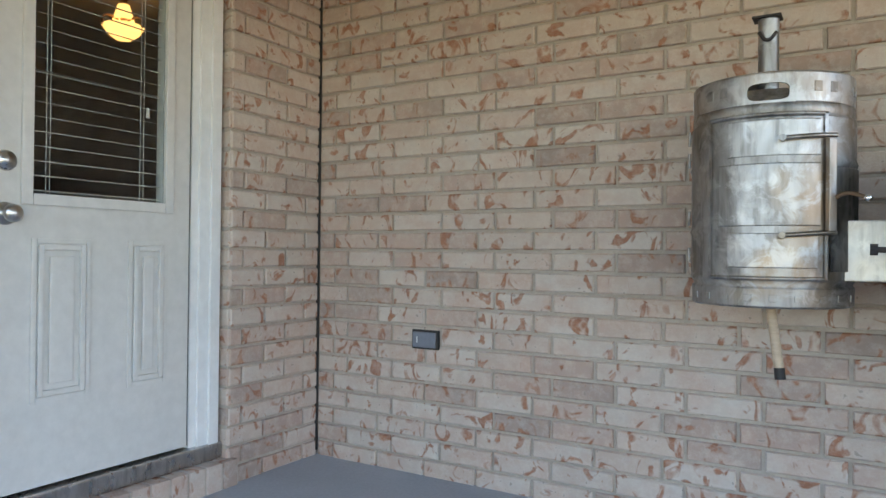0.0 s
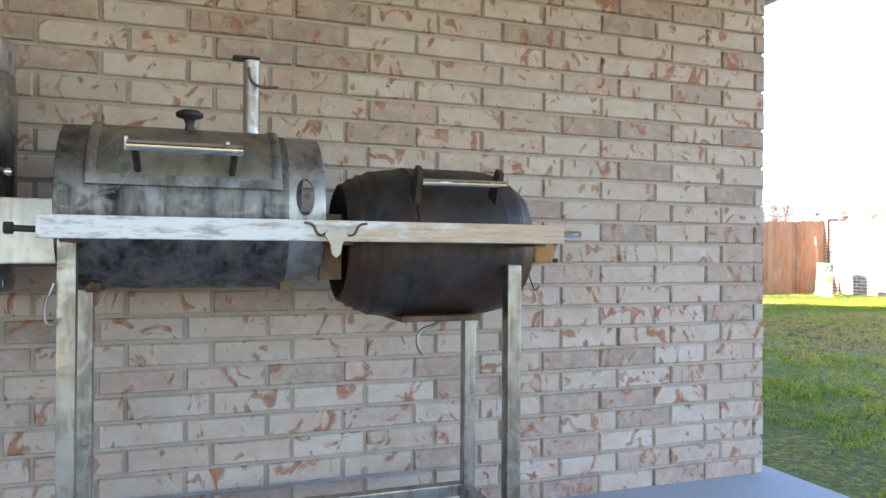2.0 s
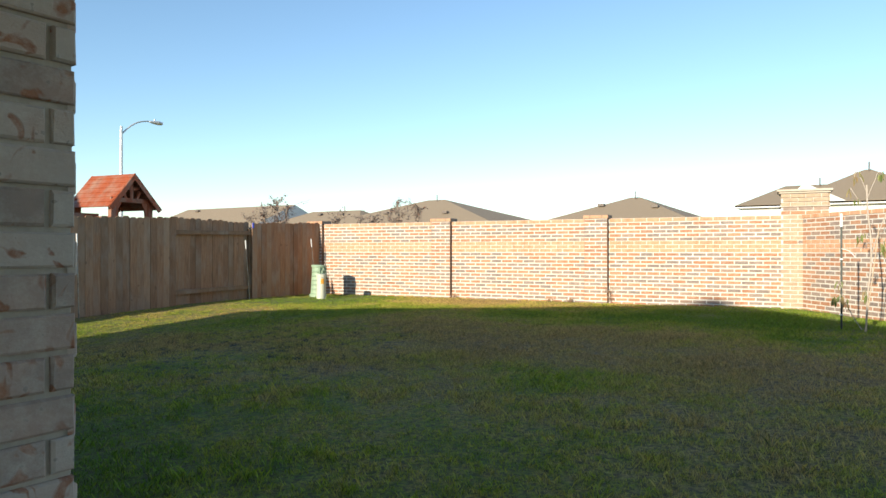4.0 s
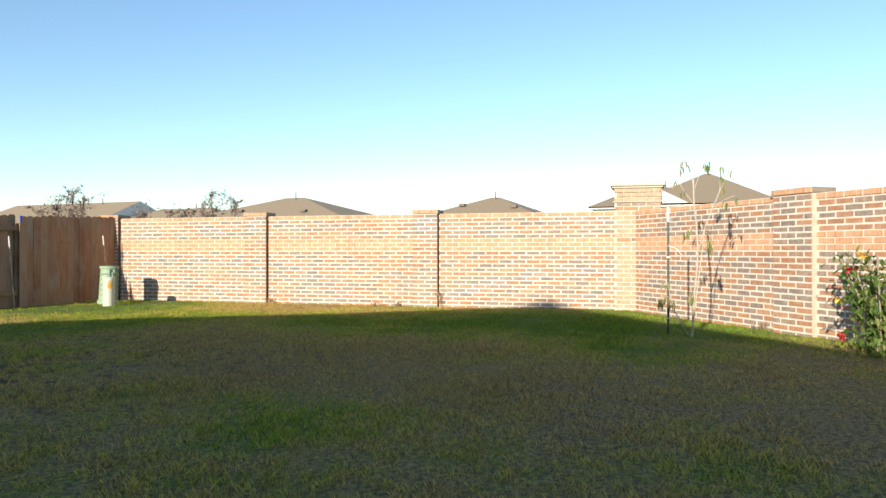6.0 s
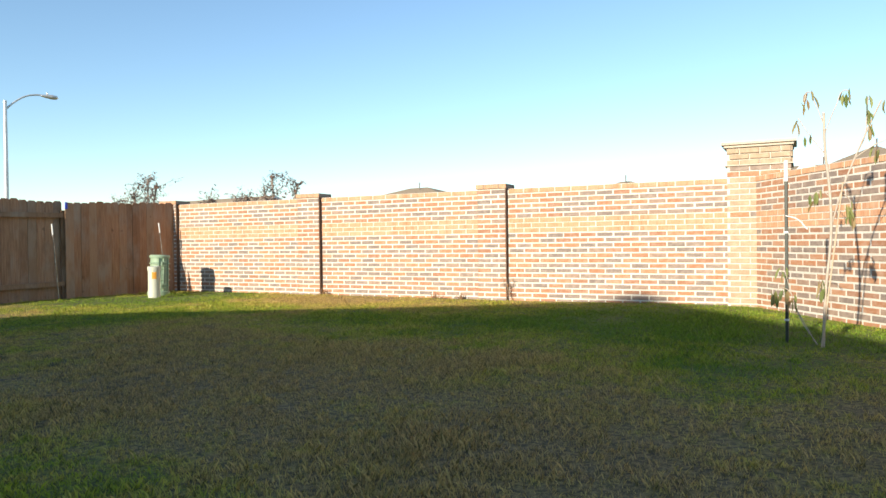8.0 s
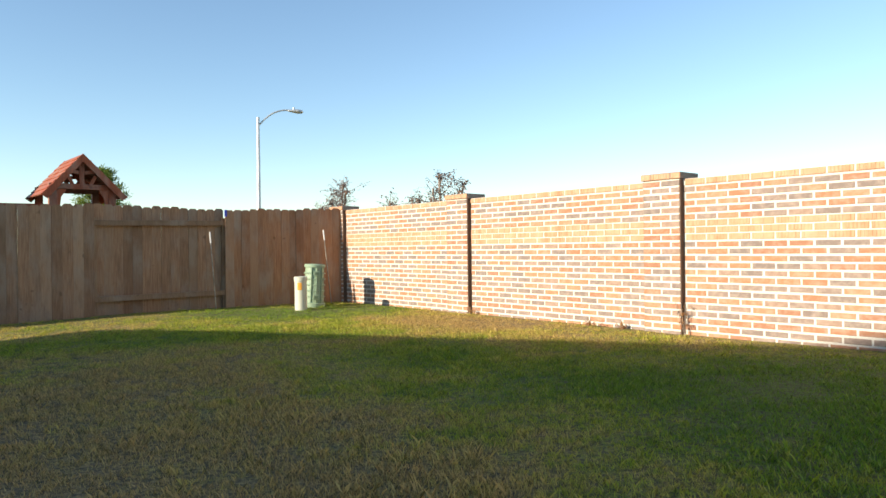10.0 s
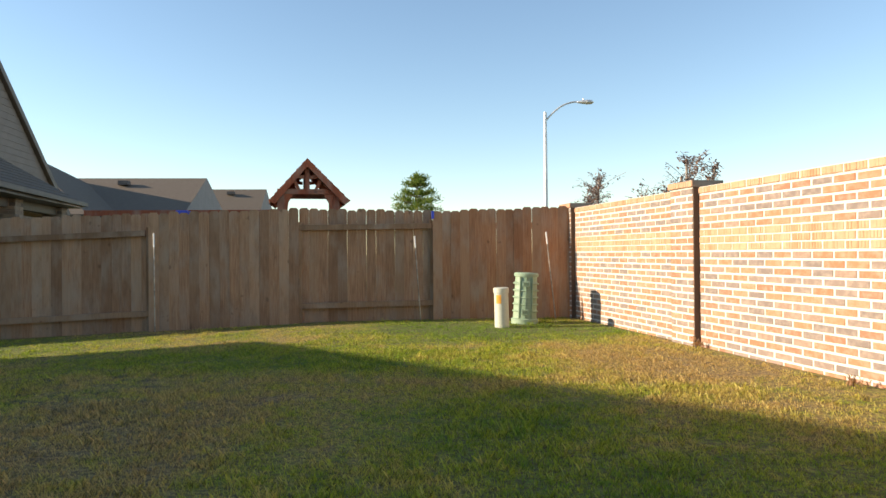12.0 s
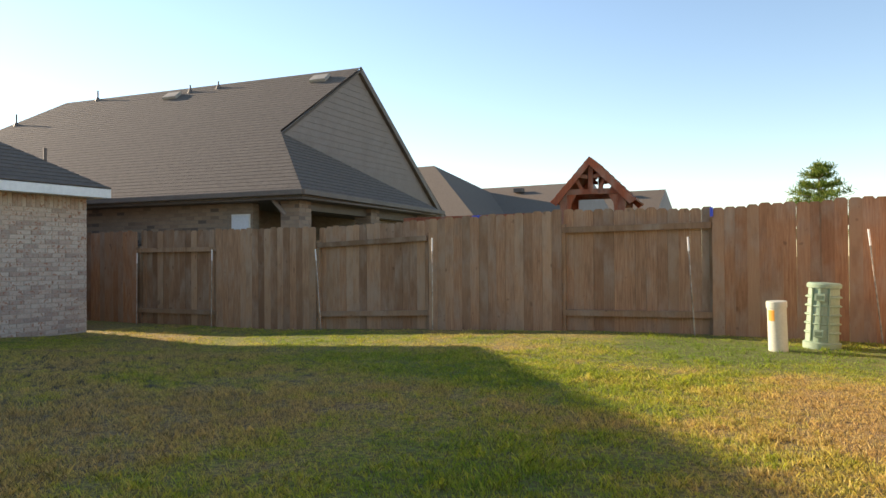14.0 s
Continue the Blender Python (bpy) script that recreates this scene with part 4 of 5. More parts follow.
    part("sheen_band", shell_patch(r + 0.0055, -112, -54, 0.868, 0.955, 0.0015, m=base), KEG_BRIGHT, door, "paler steel band painting a bright reflection")
    for a in (-126.5, -48.5):
        part("door_edge", shell_patch(r + 0.004, a - 1.2, a + 1.2, 0.84, 1.25, 0.006, 3, base), KEG, door)
    for z in (0.838, 1.243):
        part("door_edge", shell_patch(r + 0.004, -127, -47, z, z + 0.01, 0.006, 16, base), KEG, door)
    m = base @ Matrix.Rotation(radians(-47), 4, "Z")
    part("latch_bar", solid((r + 0.012, -0.011, 0.955), (r + 0.026, 0.011, 1.185), m, 0.003), KEG_BRIGHT, s, "flat steel latch bar")
    for z in (1.185, 0.949):
        pts = [base @ Vector(((r + 0.022) * math.cos(radians(a)), (r + 0.022) * math.sin(radians(a)), z + dz)) for a, dz in ((-77, 0.0), (-66, 0.003), (-55, 0.006), (-44, 0.008))]
        wire("latch_strap", pts, 0.006, GALV, s, "dull steel latch strap")
        part("latch_bolt", tube(bmesh.new(), pts[0] - Vector((0, -0.02, 0)), pts[0] + Vector((0, -0.012, 0)), 0.008), GALV, s, "steel bolt")
    # Dark plate paints the shading down the keg's right side.
    part("side_shade_plate", shell_patch(r, -44, -8, 0.86, 1.12, m=base), SOOT, s, "dark plate painting the shading on the keg side")
    for z in (0.9, 1.0, 1.16, 1.22):
        part("hinge", tube(bmesh.new(), base @ Vector((-0.198, -0.075, z - 0.02)), base @ Vector((-0.198, -0.075, z + 0.02)), 0.004), KEG, s, "weld hinge")
    wire("side_lever", [(2.02, -0.10, 1.03), (2.06, -0.12, 1.05), (2.10, -0.14, 1.038)], 0.005, RUST, s, "bent steel lever")
    part("lever_knob", lathe(bmesh.new(), [(0.0, -0.01), (0.008, -0.006), (0.01, 0.0), (0.008, 0.006), (0.0, 0.01)], Matrix.Translation((2.104, -0.142, 1.036)), 16), CHROME, s, "steel ball")
    # chimney on the upright keg
    part("chimney", lathe(bmesh.new(), [(0.026, 1.30), (0.027, 1.31), (0.027, 1.55), (0.024, 1.552), (0.023, 1.50)], Matrix.Translation((1.866, 0.07, 0)), 32), KEG_BRIGHT, s, "steel chimney pipe")
    part("chimney_cap", solid((1.826, 0.04, 1.552), (1.9, 0.1, 1.558), None, 0.002), IRON, s, "dark flap cap")
    wire("chimney_hook", [(1.845, 0.04, 1.51), (1.868, 0.03, 1.485), (1.89, 0.035, 1.505)], 0.005, IRON, s, "bent damper hook")
    part("drain_pipe", tube(bmesh.new(), (1.878, 0.02, 0.785), (1.906, -0.01, 0.60), 0.0125), RAIL_BARE, s, "tan drain pipe")
    part("drain_end", tube(bmesh.new(), (1.906, -0.01, 0.605), (1.909, -0.013, 0.575), 0.0135), BLACK, s, "black pipe end")
    # duct between the kegs
    part("duct", solid((2.05, -0.045, 0.838), (2.195, 0.10, 0.988), None, 0.004), metal("pale_duct", (0.46, 0.42, 0.36), (0.62, 0.59, 0.53), (0.35, 0.6), 8, (0.4, 0.27, 0.14), 0.6), s, "pale welded steel duct")
    part("duct_bolt", tube(bmesh.new(), (2.118, -0.19, 0.915), (2.2, -0.19, 0.912), 0.007), IRON, s, "dark steel bolt")
    part("bolt_head", tube(bmesh.new(), (2.108, -0.19, 0.915), (2.124, -0.19, 0.915), 0.013, sides=8), IRON, s, "bolt head")
    # lying keg with its lid
    lx, rx, gy, gz, gr = 2.192, 2.78, 0.02, 0.972, 0.196
    lie = Matrix.Translation((lx, gy, gz)) @ Matrix.Rotation(radians(90), 4, "Y")
    L = rx - lx
    body = part("lying_keg", lathe(bmesh.new(), [(0.0, 0.03), (0.15, 0.025), (0.188, 0.0), (0.197, 0.002), (0.198, 0.06), (0.192, 0.066), (gr, 0.08), (gr, L - 0.09), (0.193, L - 0.075), (0.15, L - 0.06), (0.0, L - 0.055)], lie, 64), SOOT, s, "smoke-blackened lying steel keg")
    # its ring at the far end has an oval grip opening towards the front
    ringm = Matrix.Translation((lx, gy, gz)) @ Matrix.Rotation(radians(90), 4, "Y")
    ring = [(0.189, L - 0.09), (0.195, L - 0.09), (0.196, L - 0.003), (0.192, L), (0.188, L - 0.003), (0.187, L - 0.09)]
    part("end_ring", lathe(bmesh.new(), ring, ringm, 60, (-78, 240)), KEG_BRIGHT, s, "steel keg end ring")
    part("end_ring", holed_plate(0.189, 0.0065, ringm, (240, 282), (L - 0.09, L - 0.001), (261.5, L - 0.05), (13.4, 0.022)), KEG_BRIGHT, s, "steel keg end ring with an oval grip opening")
    def arc(r0, b0, b1, c0, c1, t, n=16):
        return lathe(bmesh.new(), [(r0, c0), (r0 + t, c0 + 0.001), (r0 + t, c1 - 0.001), (r0, c1)], lie, n, (b0, b1))
    # angles about the keg's length: 180 is up, 270 is towards the lawn side
    lid = part("grill_lid", arc(gr + 0.001, 150, 255, 0.075, 0.47, 0.005), LID, s, "dull tarnished grill lid")
    part("lid_frame", arc(gr + 0.003, 251, 258, 0.062, 0.484, 0.008, 4), KEG, lid, "raised lid edge")
    for c in (0.062, 0.462):
        part("lid_frame", arc(gr + 0.003, 150, 258, c, c + 0.022, 0.008), KEG, lid, "raised lid edge")
    part("lid_handle", tube(bmesh.new(), (2.345, -0.272, 1.09), (2.578, -0.272, 1.09), 0.0115, sides=20), CHROME, lid, "chrome bar handle")
    for x in (2.36, 2.562):
        part("handle_stay", tube(bmesh.new(), (x, -0.27, 1.09), (x, -0.165, 1.05), 0.008), IRON, lid, "sooty handle stay")
        part("handle_plate", solid((x - 0.02, -0.276, 1.078), (x - 0.012, -0.262, 1.108), None, 0.002), GALV, lid)
    part("lid_knob", lathe(bmesh.new(), [(0.014, 1.15), (0.010, 1.178), (0.014, 1.192), (0.031, 1.197), (0.033, 1.206), (0.022, 1.213), (0.0, 1.214)], Matrix.Translation((2.468, -0.036, 0)), 28), IRON, lid, "dark vent knob")
    part("grill_chimney", lathe(bmesh.new(), [(0.022, 1.15), (0.022, 1.385), (0.019, 1.386), (0.019, 1.33)], Matrix.Translation((2.625, 0.1, 0)), 28), KEG_BRIGHT, s, "steel chimney pipe")
    part("chimney_cap", solid((2.575, 0.075, 1.386), (2.645, 0.125, 1.392), None, 0.002), IRON, s, "dark flap cap")
    wire("damper_crank", [(2.615, 0.076, 1.36), (2.622, 0.07, 1.325), (2.64, 0.07, 1.312), (2.692, 0.07, 1.312)], 0.004, RUST, s, "bent damper crank")
    # black firebox keg
    bx, by, bz, br, bl = 2.835, -0.03, 0.894, 0.198, 0.532
    fm = Matrix.Translation((bx, by, bz)) @ Matrix.Rotation(radians(90), 4, "Y")
    fire = part("firebox_keg", lathe(bmesh.new(), [(0.0, 0.07), (0.09, 0.07), (0.12, 0.05), (0.135, 0.012), (0.145, 0.0), (0.155, 0.004), (0.158, 0.02), (0.166, 0.024), (0.17, 0.03), (0.168, 0.036), (0.174, 0.044), (0.180, 0.05), (0.178, 0.057), (0.188, 0.075), (0.191, 0.08), (0.190, 0.086), (0.195, 0.115), (br, 0.15), (br + 0.004, 0.158), (br, 0.166), (br, 0.37), (br - 0.003, 0.405), (0.183, 0.458), (0.156, 0.497), (0.118, 0.522), (0.06, bl), (0.0, bl)], fm, 64), IRON, s, "sooty black firebox keg")
    plate = lathe(bmesh.new(), [(br + 0.001, 0.165), (br + 0.006, 0.167), (br + 0.006, 0.37), (br + 0.003, 0.405), (0.188, 0.45), (0.183, 0.452)], fm, 24, (150, 268))
    part("firebox_lid", plate, IRON, fire, "black curved firebox lid")
    part("firebox_handle", tube(bmesh.new(), (2.985, -0.29, 1.036), (3.205, -0.29, 1.038), 0.009, sides=20), CHROME, fire, "chrome bar handle")
    for x in (2.99, 3.2):
        part("handle_bracket", prism([(-0.03, -0.05), (0.03, -0.05), (0.016, 0.03), (-0.012, 0.03)], 0.012, Matrix.Translation((x, -0.285, 1.03)) @ Matrix.Rotation(radians(90), 4, "Z") @ Matrix.Rotation(radians(-30), 4, "Y") @ Matrix.Translation((0.03, 0, 0))), IRON, fire, "black handle bracket")
    part("ash_tray", solid((2.98, -0.14, 0.69), (3.2, 0.05, 0.705), None, 0.003), RUST, fire, "rusty ash flap")
    part("firebox_neck", solid((2.775, -0.12, 0.80), (2.83, 0.08, 0.965), None, 0.004), RUST, s, "rusty joining plate")
    part("clay_block", solid((3.355, -0.15, 0.842), (3.412, -0.04, 0.908), None, 0.008), OCHRE, s, "ochre air inlet block")
    for z in (0.85, 0.898):
        part("inlet_bolt", tube(bmesh.new(), (3.40, -0.135, z), (3.432, -0.135, z), 0.006), BLACK, s, "black bolt")
    wire("hanging_hook", [(3.11, -0.1, 0.694), (3.08, -0.1, 0.675), (3.045, -0.1, 0.66), (3.04, -0.1, 0.62), (3.055, -0.1, 0.60)], 0.005, GALV, s, "bent wire hook")
    wire("side_hook", [(3.345, -0.13, 0.82), (3.36, -0.125, 0.785), (3.375, -0.12, 0.768), (3.385, -0.12, 0.78)], 0.002, IRON, s, "black wire hook")
    wire("chain_hook", [(2.20, -0.19, 0.80), (2.185, -0.2, 0.74), (2.195, -0.2, 0.712), (2.208, -0.2, 0.725)], 0.003, GALV, s, "thin wire hook")
    # front rail: worn white paint, then bare timber
    part("front_rail", solid((2.203, -0.405, 0.892), (3.302, -0.36, 0.936), None, 0.004), RAIL_PAINT, s, "worn white painted timber front rail, bare at one end")
    part("rail_tube", tube(bmesh.new(), (3.29, -0.383, 0.915), (3.356, -0.383, 0.915), 0.0085, sides=20), CHROME, s, "chrome tube stub")
    for x in (2.25, 2.79, 3.26):
        part("rail_bracket", solid((x - 0.015, -0.362, 0.885), (x + 0.015, -0.14, 0.9), None, 0.002), RUST, s, "rusty rail bracket")
    # longhorn ornament
    skull = prism([(-0.018, 0.026), (0.018, 0.026), (0.024, 0.012), (0.012, -0.006), (0.009, -0.026), (0.0, -0.034), (-0.009, -0.026), (-0.012, -0.006), (-0.024, 0.012)], 0.01, Matrix.Translation((2.757, -0.418, 0.892)))
    part("longhorn_skull", skull, CAST_CAP, s, "cream steer skull ornament")
    for d in (-1, 1):
        wire("horn", [(2.757 + d * 0.018, -0.413, 0.908), (2.757 + d * 0.035, -0.413, 0.905), (2.757 + d * 0.05, -0.413, 0.926), (2.757 + d * 0.066, -0.413, 0.93)], 0.0028, RUST, s, "thin curved horn")
    # stand of square tube
    for x, y, top in ((2.222, -0.16, 0.895), (2.222, 0.135, 0.86), (3.245, -0.238, 0.84), (3.277, 0.135, 0.76)):
        part("leg", solid((x - 0.019, y - 0.019, 0.0), (x + 0.019, y + 0.019, top), None, 0.006), GALV, s, "square galvanised tube leg")
    part("stretcher", solid((2.245, 0.117, 0.135), (3.262, 0.153, 0.171), None, 0.004), GALV, s, "lower cross tube")
    for x, ya in ((2.222, -0.137), (3.26, -0.215)):
        part("stretcher", solid((x - 0.018, ya, 0.135), (x + 0.018, 0.112, 0.171), None, 0.004), GALV, s, "lower cross tube")
    for x in (2.26, 2.7):
        part("saddle", solid((x - 0.015, -0.06, 0.772), (x + 0.015, 0.135, 0.80), None, 0.003), RUST, s, "keg saddle bar")


build_door()
build_inside_lamp()
build_outlet()
build_smoker()


# ---- plants ----
def leaves(centres, size, droop, rnd, bm=None, wide=0.35):
    """Folded leaf blades at the centres, each turned and tilted its own way."""
    bm = bm or bmesh.new()
    for c in centres:
        l = size * rnd.uniform(0.7, 1.3)
        m = Matrix.Translation(c) @ Matrix.Rotation(rnd.uniform(0, 6.28), 4, "Z") @ Matrix.Rotation(radians(rnd.uniform(*droop)), 4, "Y")
        w = l * wide
        vs = [bm.verts.new(m @ Vector(p)) for p in ((0, 0, 0), (l * 0.35, w * 0.5, 0.06 * l), (l * 0.75, w * 0.4, 0.02 * l), (l, 0, -0.1 * l), (l * 0.75, -w * 0.4, 0.02 * l), (l * 0.35, -w * 0.5, 0.06 * l), (l * 0.5, 0, -0.03 * l))]
        for a, b, c2 in ((0, 1, 6), (1, 2, 6), (2, 3, 6), (3, 4, 6), (4, 5, 6), (5, 0, 6)):
            bm.faces.new((vs[a], vs[b], vs[c2]))
    return bm


def build_sapling():
    rnd = random.Random(21)
    z = ground_z(14.8, -0.6)
    st = thing("garden_stake", "dark green steel stake with a white top, in the lawn", "stake", (14.95, -0.33, ground_z(14.95, -0.33)))
    part("post", solid((-0.019, -0.012, -0.2), (0.019, 0.012, 1.40), None, 0.003), GREEN_POST, st)
    part("white_tip", solid((-0.017, -0.014, 1.40), (0.017, 0.014, 1.58), None, 0.003), TRIM, st, "white painted tip")
    for h in (0.19, 0.95):
        part("tie", solid((-0.024, -0.018, h), (0.024, 0.018, h + 0.018), None, 0.003), TRIM, st, "pale tie")
    t = thing("sapling", "thin sapling with a few drooping leaves beside its stake", "young tree", (14.78, -0.62, z))
    stems = [
        [(0, 0, -0.1), (0.03, -0.02, 0.45), (0.06, -0.06, 0.95), (0.08, -0.05, 1.3), (0.08, -0.02, 1.62), (0.08, -0.01, 1.95)],
        [(0.07, -0.06, 1.0), (0.08, -0.14, 1.3), (0.1, -0.24, 1.58), (0.08, -0.34, 1.82), (0.06, -0.42, 2.0)],
        [(0.08, -0.01, 1.85), (0.08, 0.06, 2.05), (0.06, 0.1, 2.13), (0.05, 0.13, 2.06)],
        [(0.08, -0.01, 1.75), (0.1, -0.1, 2.0), (0.1, -0.17, 2.12), (0.1, -0.2, 2.08)],
        [(0.08, -0.02, 1.6), (0.07, 0.1, 1.78), (0.06, 0.18, 1.92)],
        [(0.1, -0.24, 1.58), (0.1, -0.3, 1.72), (0.08, -0.32, 1.95), (0.06, -0.33, 2.04)],
        [(0.1, -0.22, 1.55), (0.12, -0.38, 1.66), (0.1, -0.48, 1.7)],
        [(0.08, -0.05, 1.25), (0.06, 0.02, 1.3), (0.06, 0.08, 1.26)],
        [(0.08, -0.13, 1.28), (0.1, -0.19, 1.22), (0.1, -0.2, 1.12)],
        [(0.02, 0.04, 0.02), (0.05, 0.16, 0.2), (0.08, 0.24, 0.42), (0.08, 0.30, 0.66)],
        [(0.02, 0.05, 0.02), (0.06, 0.2, 0.3), (0.08, 0.3, 0.48), (0.08, 0.38, 0.44)],
        [(0.03, -0.02, 0.4), (0.03, 0.0, 0.5), (0.04, 0.01, 0.56)],
    ]
    for i, p in enumerate(stems):
        wire("trunk" if i == 0 else "branch", p, 0.011 if i == 0 else 0.007 if i == 1 else 0.0045 if i < 9 else 0.003, PALE_STEM, t, "thin pale stem")
    tips = []
    for i, p in enumerate(stems):
        if i:
            for q in p[-2:]:
                tips += [Vector(q) + Vector((rnd.uniform(-0.03, 0.03), rnd.uniform(-0.03, 0.03), rnd.uniform(-0.04, 0.02))) for _ in range(3 if i < 9 else 5)]
    part("foliage", leaves(tips, 0.115, (55, 95), rnd, None, 0.26), LEAF_DROOP, t, "long drooping leaves")
    wire("tie_strap", [(0.13, 0.29, 1.1), (0.12, 0.2, 1.07), (0.11, 0.12, 0.98)], 0.005, TRIM, t, "white tie strap")
    c = thing("bamboo_cane", "pale bamboo cane leaning beside the sapling", "cane", (14.76, -0.60, z))
    part("cane", tube(bmesh.new(), (0, 0, -0.1), (0.05, -0.17, 1.36), 0.008, 0.006, 10), RAIL_BARE, c)
    for k in range(5):
        f = 0.15 + 0.2 * k
        part("node", lathe(bmesh.new(), [(0.007, -0.006), (0.0095, 0.0), (0.007, 0.006)], Matrix.Translation((0.05 * f, -0.17 * f, -0.1 + 1.46 * f)), 10), RAIL_BARE, c, "cane joint")


def build_bush():
    rnd = random.Random(4)
    b = thing("flowering_bush", "leafy green bush with red and yellow flowers by the wall", "bush", (13.85, -2.44, ground_z(13.85, -2.44)))
    cs = []
    for k in range(13):
        a, rr, h = rnd.uniform(0, 6.28), rnd.uniform(0.05, 0.38), rnd.uniform(0.6, 1.12)
        end = Vector((rr * math.cos(a), rr * math.sin(a), h))
        wire("stem", [(0.02 * math.cos(a), 0.02 * math.sin(a), -0.05), end * 0.5 + Vector((0, 0, 0.05)), end], 0.008, BARK, b)
        for q in range(70):
            f = rnd.uniform(0.08, 1.05)
            cs.append(end * f + Vector((rnd.gauss(0, 0.085), rnd.gauss(0, 0.085), rnd.gauss(0, 0.06))))
    part("foliage", leaves(cs, 0.085, (10, 75), rnd, None, 0.45), LEAF, b, "glossy green leaves")
    for p, mat, lab in (((-0.1, 0.36, 0.2), RED_PETAL, "red flower"), ((-0.12, 0.30, 0.86), RED_PETAL, "red flower"), ((-0.1, 0.40, 0.56), YELLOW_PETAL, "yellow flower"), ((-0.2, 0.2, 1.0), YELLOW_PETAL, "yellow flower")):
        part("flower", leaves([Vector(p) + Vector((rnd.gauss(0, 0.012), rnd.gauss(0, 0.012), rnd.gauss(0, 0.012))) for _ in range(16)], 0.055, (-30, 60), rnd, None, 0.6), mat, b, lab)


def build_shrub(at, tops, seed):
    """A sparse crown of twigs and small leaves over the wall."""
    rnd = random.Random(seed)
    s = thing("roadside_shrub", "sparse greyish twiggy shrub behind the garden wall", "shrub", at, group="shrubs behind the wall")
    cs = []
    for top in tops:
        top = Vector(top)
        wire("stem", [(0, 0, -0.1), (top.x * 0.4, top.y * 0.4, top.z * 0.5), top], 0.018, BARK, s)
        for _ in range(30):
            f = rnd.uniform(0.6, 1.0)
            p0 = Vector((top.x * f, top.y * f, top.z * f))
            p1 = p0 + Vector((rnd.gauss(0, 0.2), rnd.gauss(0, 0.22), rnd.uniform(0.02, 0.30)))
            wire("twig", [p0, p0.lerp(p1, 0.5) + Vector((0, 0, 0.02)), p1], 0.004, BARK, s)
            for _ in range(16):
                cs.append(p0.lerp(p1, rnd.random()) + Vector((rnd.gauss(0, 0.03), rnd.gauss(0, 0.03), rnd.gauss(0, 0.03))))
    part("foliage", leaves(cs, 0.06, (-20, 60), rnd, None, 0.5), LEAF_GREY, s, "small grey-brown leaves")


def build_pine():
    rnd = random.Random(8)
    t = thing("pine_tree", "young pine with sunlit yellow-green needles behind the fence", "tree", (15.5, 32.0, -0.06))
    part("trunk", tube(bmesh.new(), (0, 0, -0.2), (0.1, 0, 4.4), 0.13, 0.02, 10), BARK, t)
    bm, cs = bmesh.new(), []
    for h0, reach0, count in ((1.5, 1.35, 7), (2.2, 1.25, 7), (2.75, 1.15, 7), (3.2, 0.95, 6), (3.62, 0.72, 6), (3.98, 0.5, 5), (4.28, 0.28, 4)):
        for k in range(count):
            reach = reach0 * rnd.uniform(0.6, 1.12)
            a = 6.28 * (k + rnd.uniform(-0.3, 0.3)) / count + h0
            base = Vector((0.1 * h0 / 4.4, 0, h0 + rnd.uniform(-0.08, 0.08)))
            end = base + Vector((reach * math.cos(a), reach * math.sin(a), reach * rnd.uniform(0.1, 0.35)))
            tube(bm, base, end, 0.022, 0.006, 5, False)
            for f in (0.5, 0.75, 1.0):
                c = base.lerp(end, f) + Vector((rnd.gauss(0, 0.04), rnd.gauss(0, 0.04), 0.05))
                cs += [c + Vector((rnd.gauss(0, 0.10), rnd.gauss(0, 0.10), rnd.gauss(0, 0.06))) for _ in range(40)]
    cs += [Vector((0.1 + rnd.gauss(0, 0.1), rnd.gauss(0, 0.1), rnd.uniform(4.2, 4.62))) for _ in range(40)]
    part("limbs", bm, BARK, t)
    part("needles", leaves(cs, 0.2, (-85, 10), rnd, None, 0.15), NEEDLE, t, "tufts of pine needles")


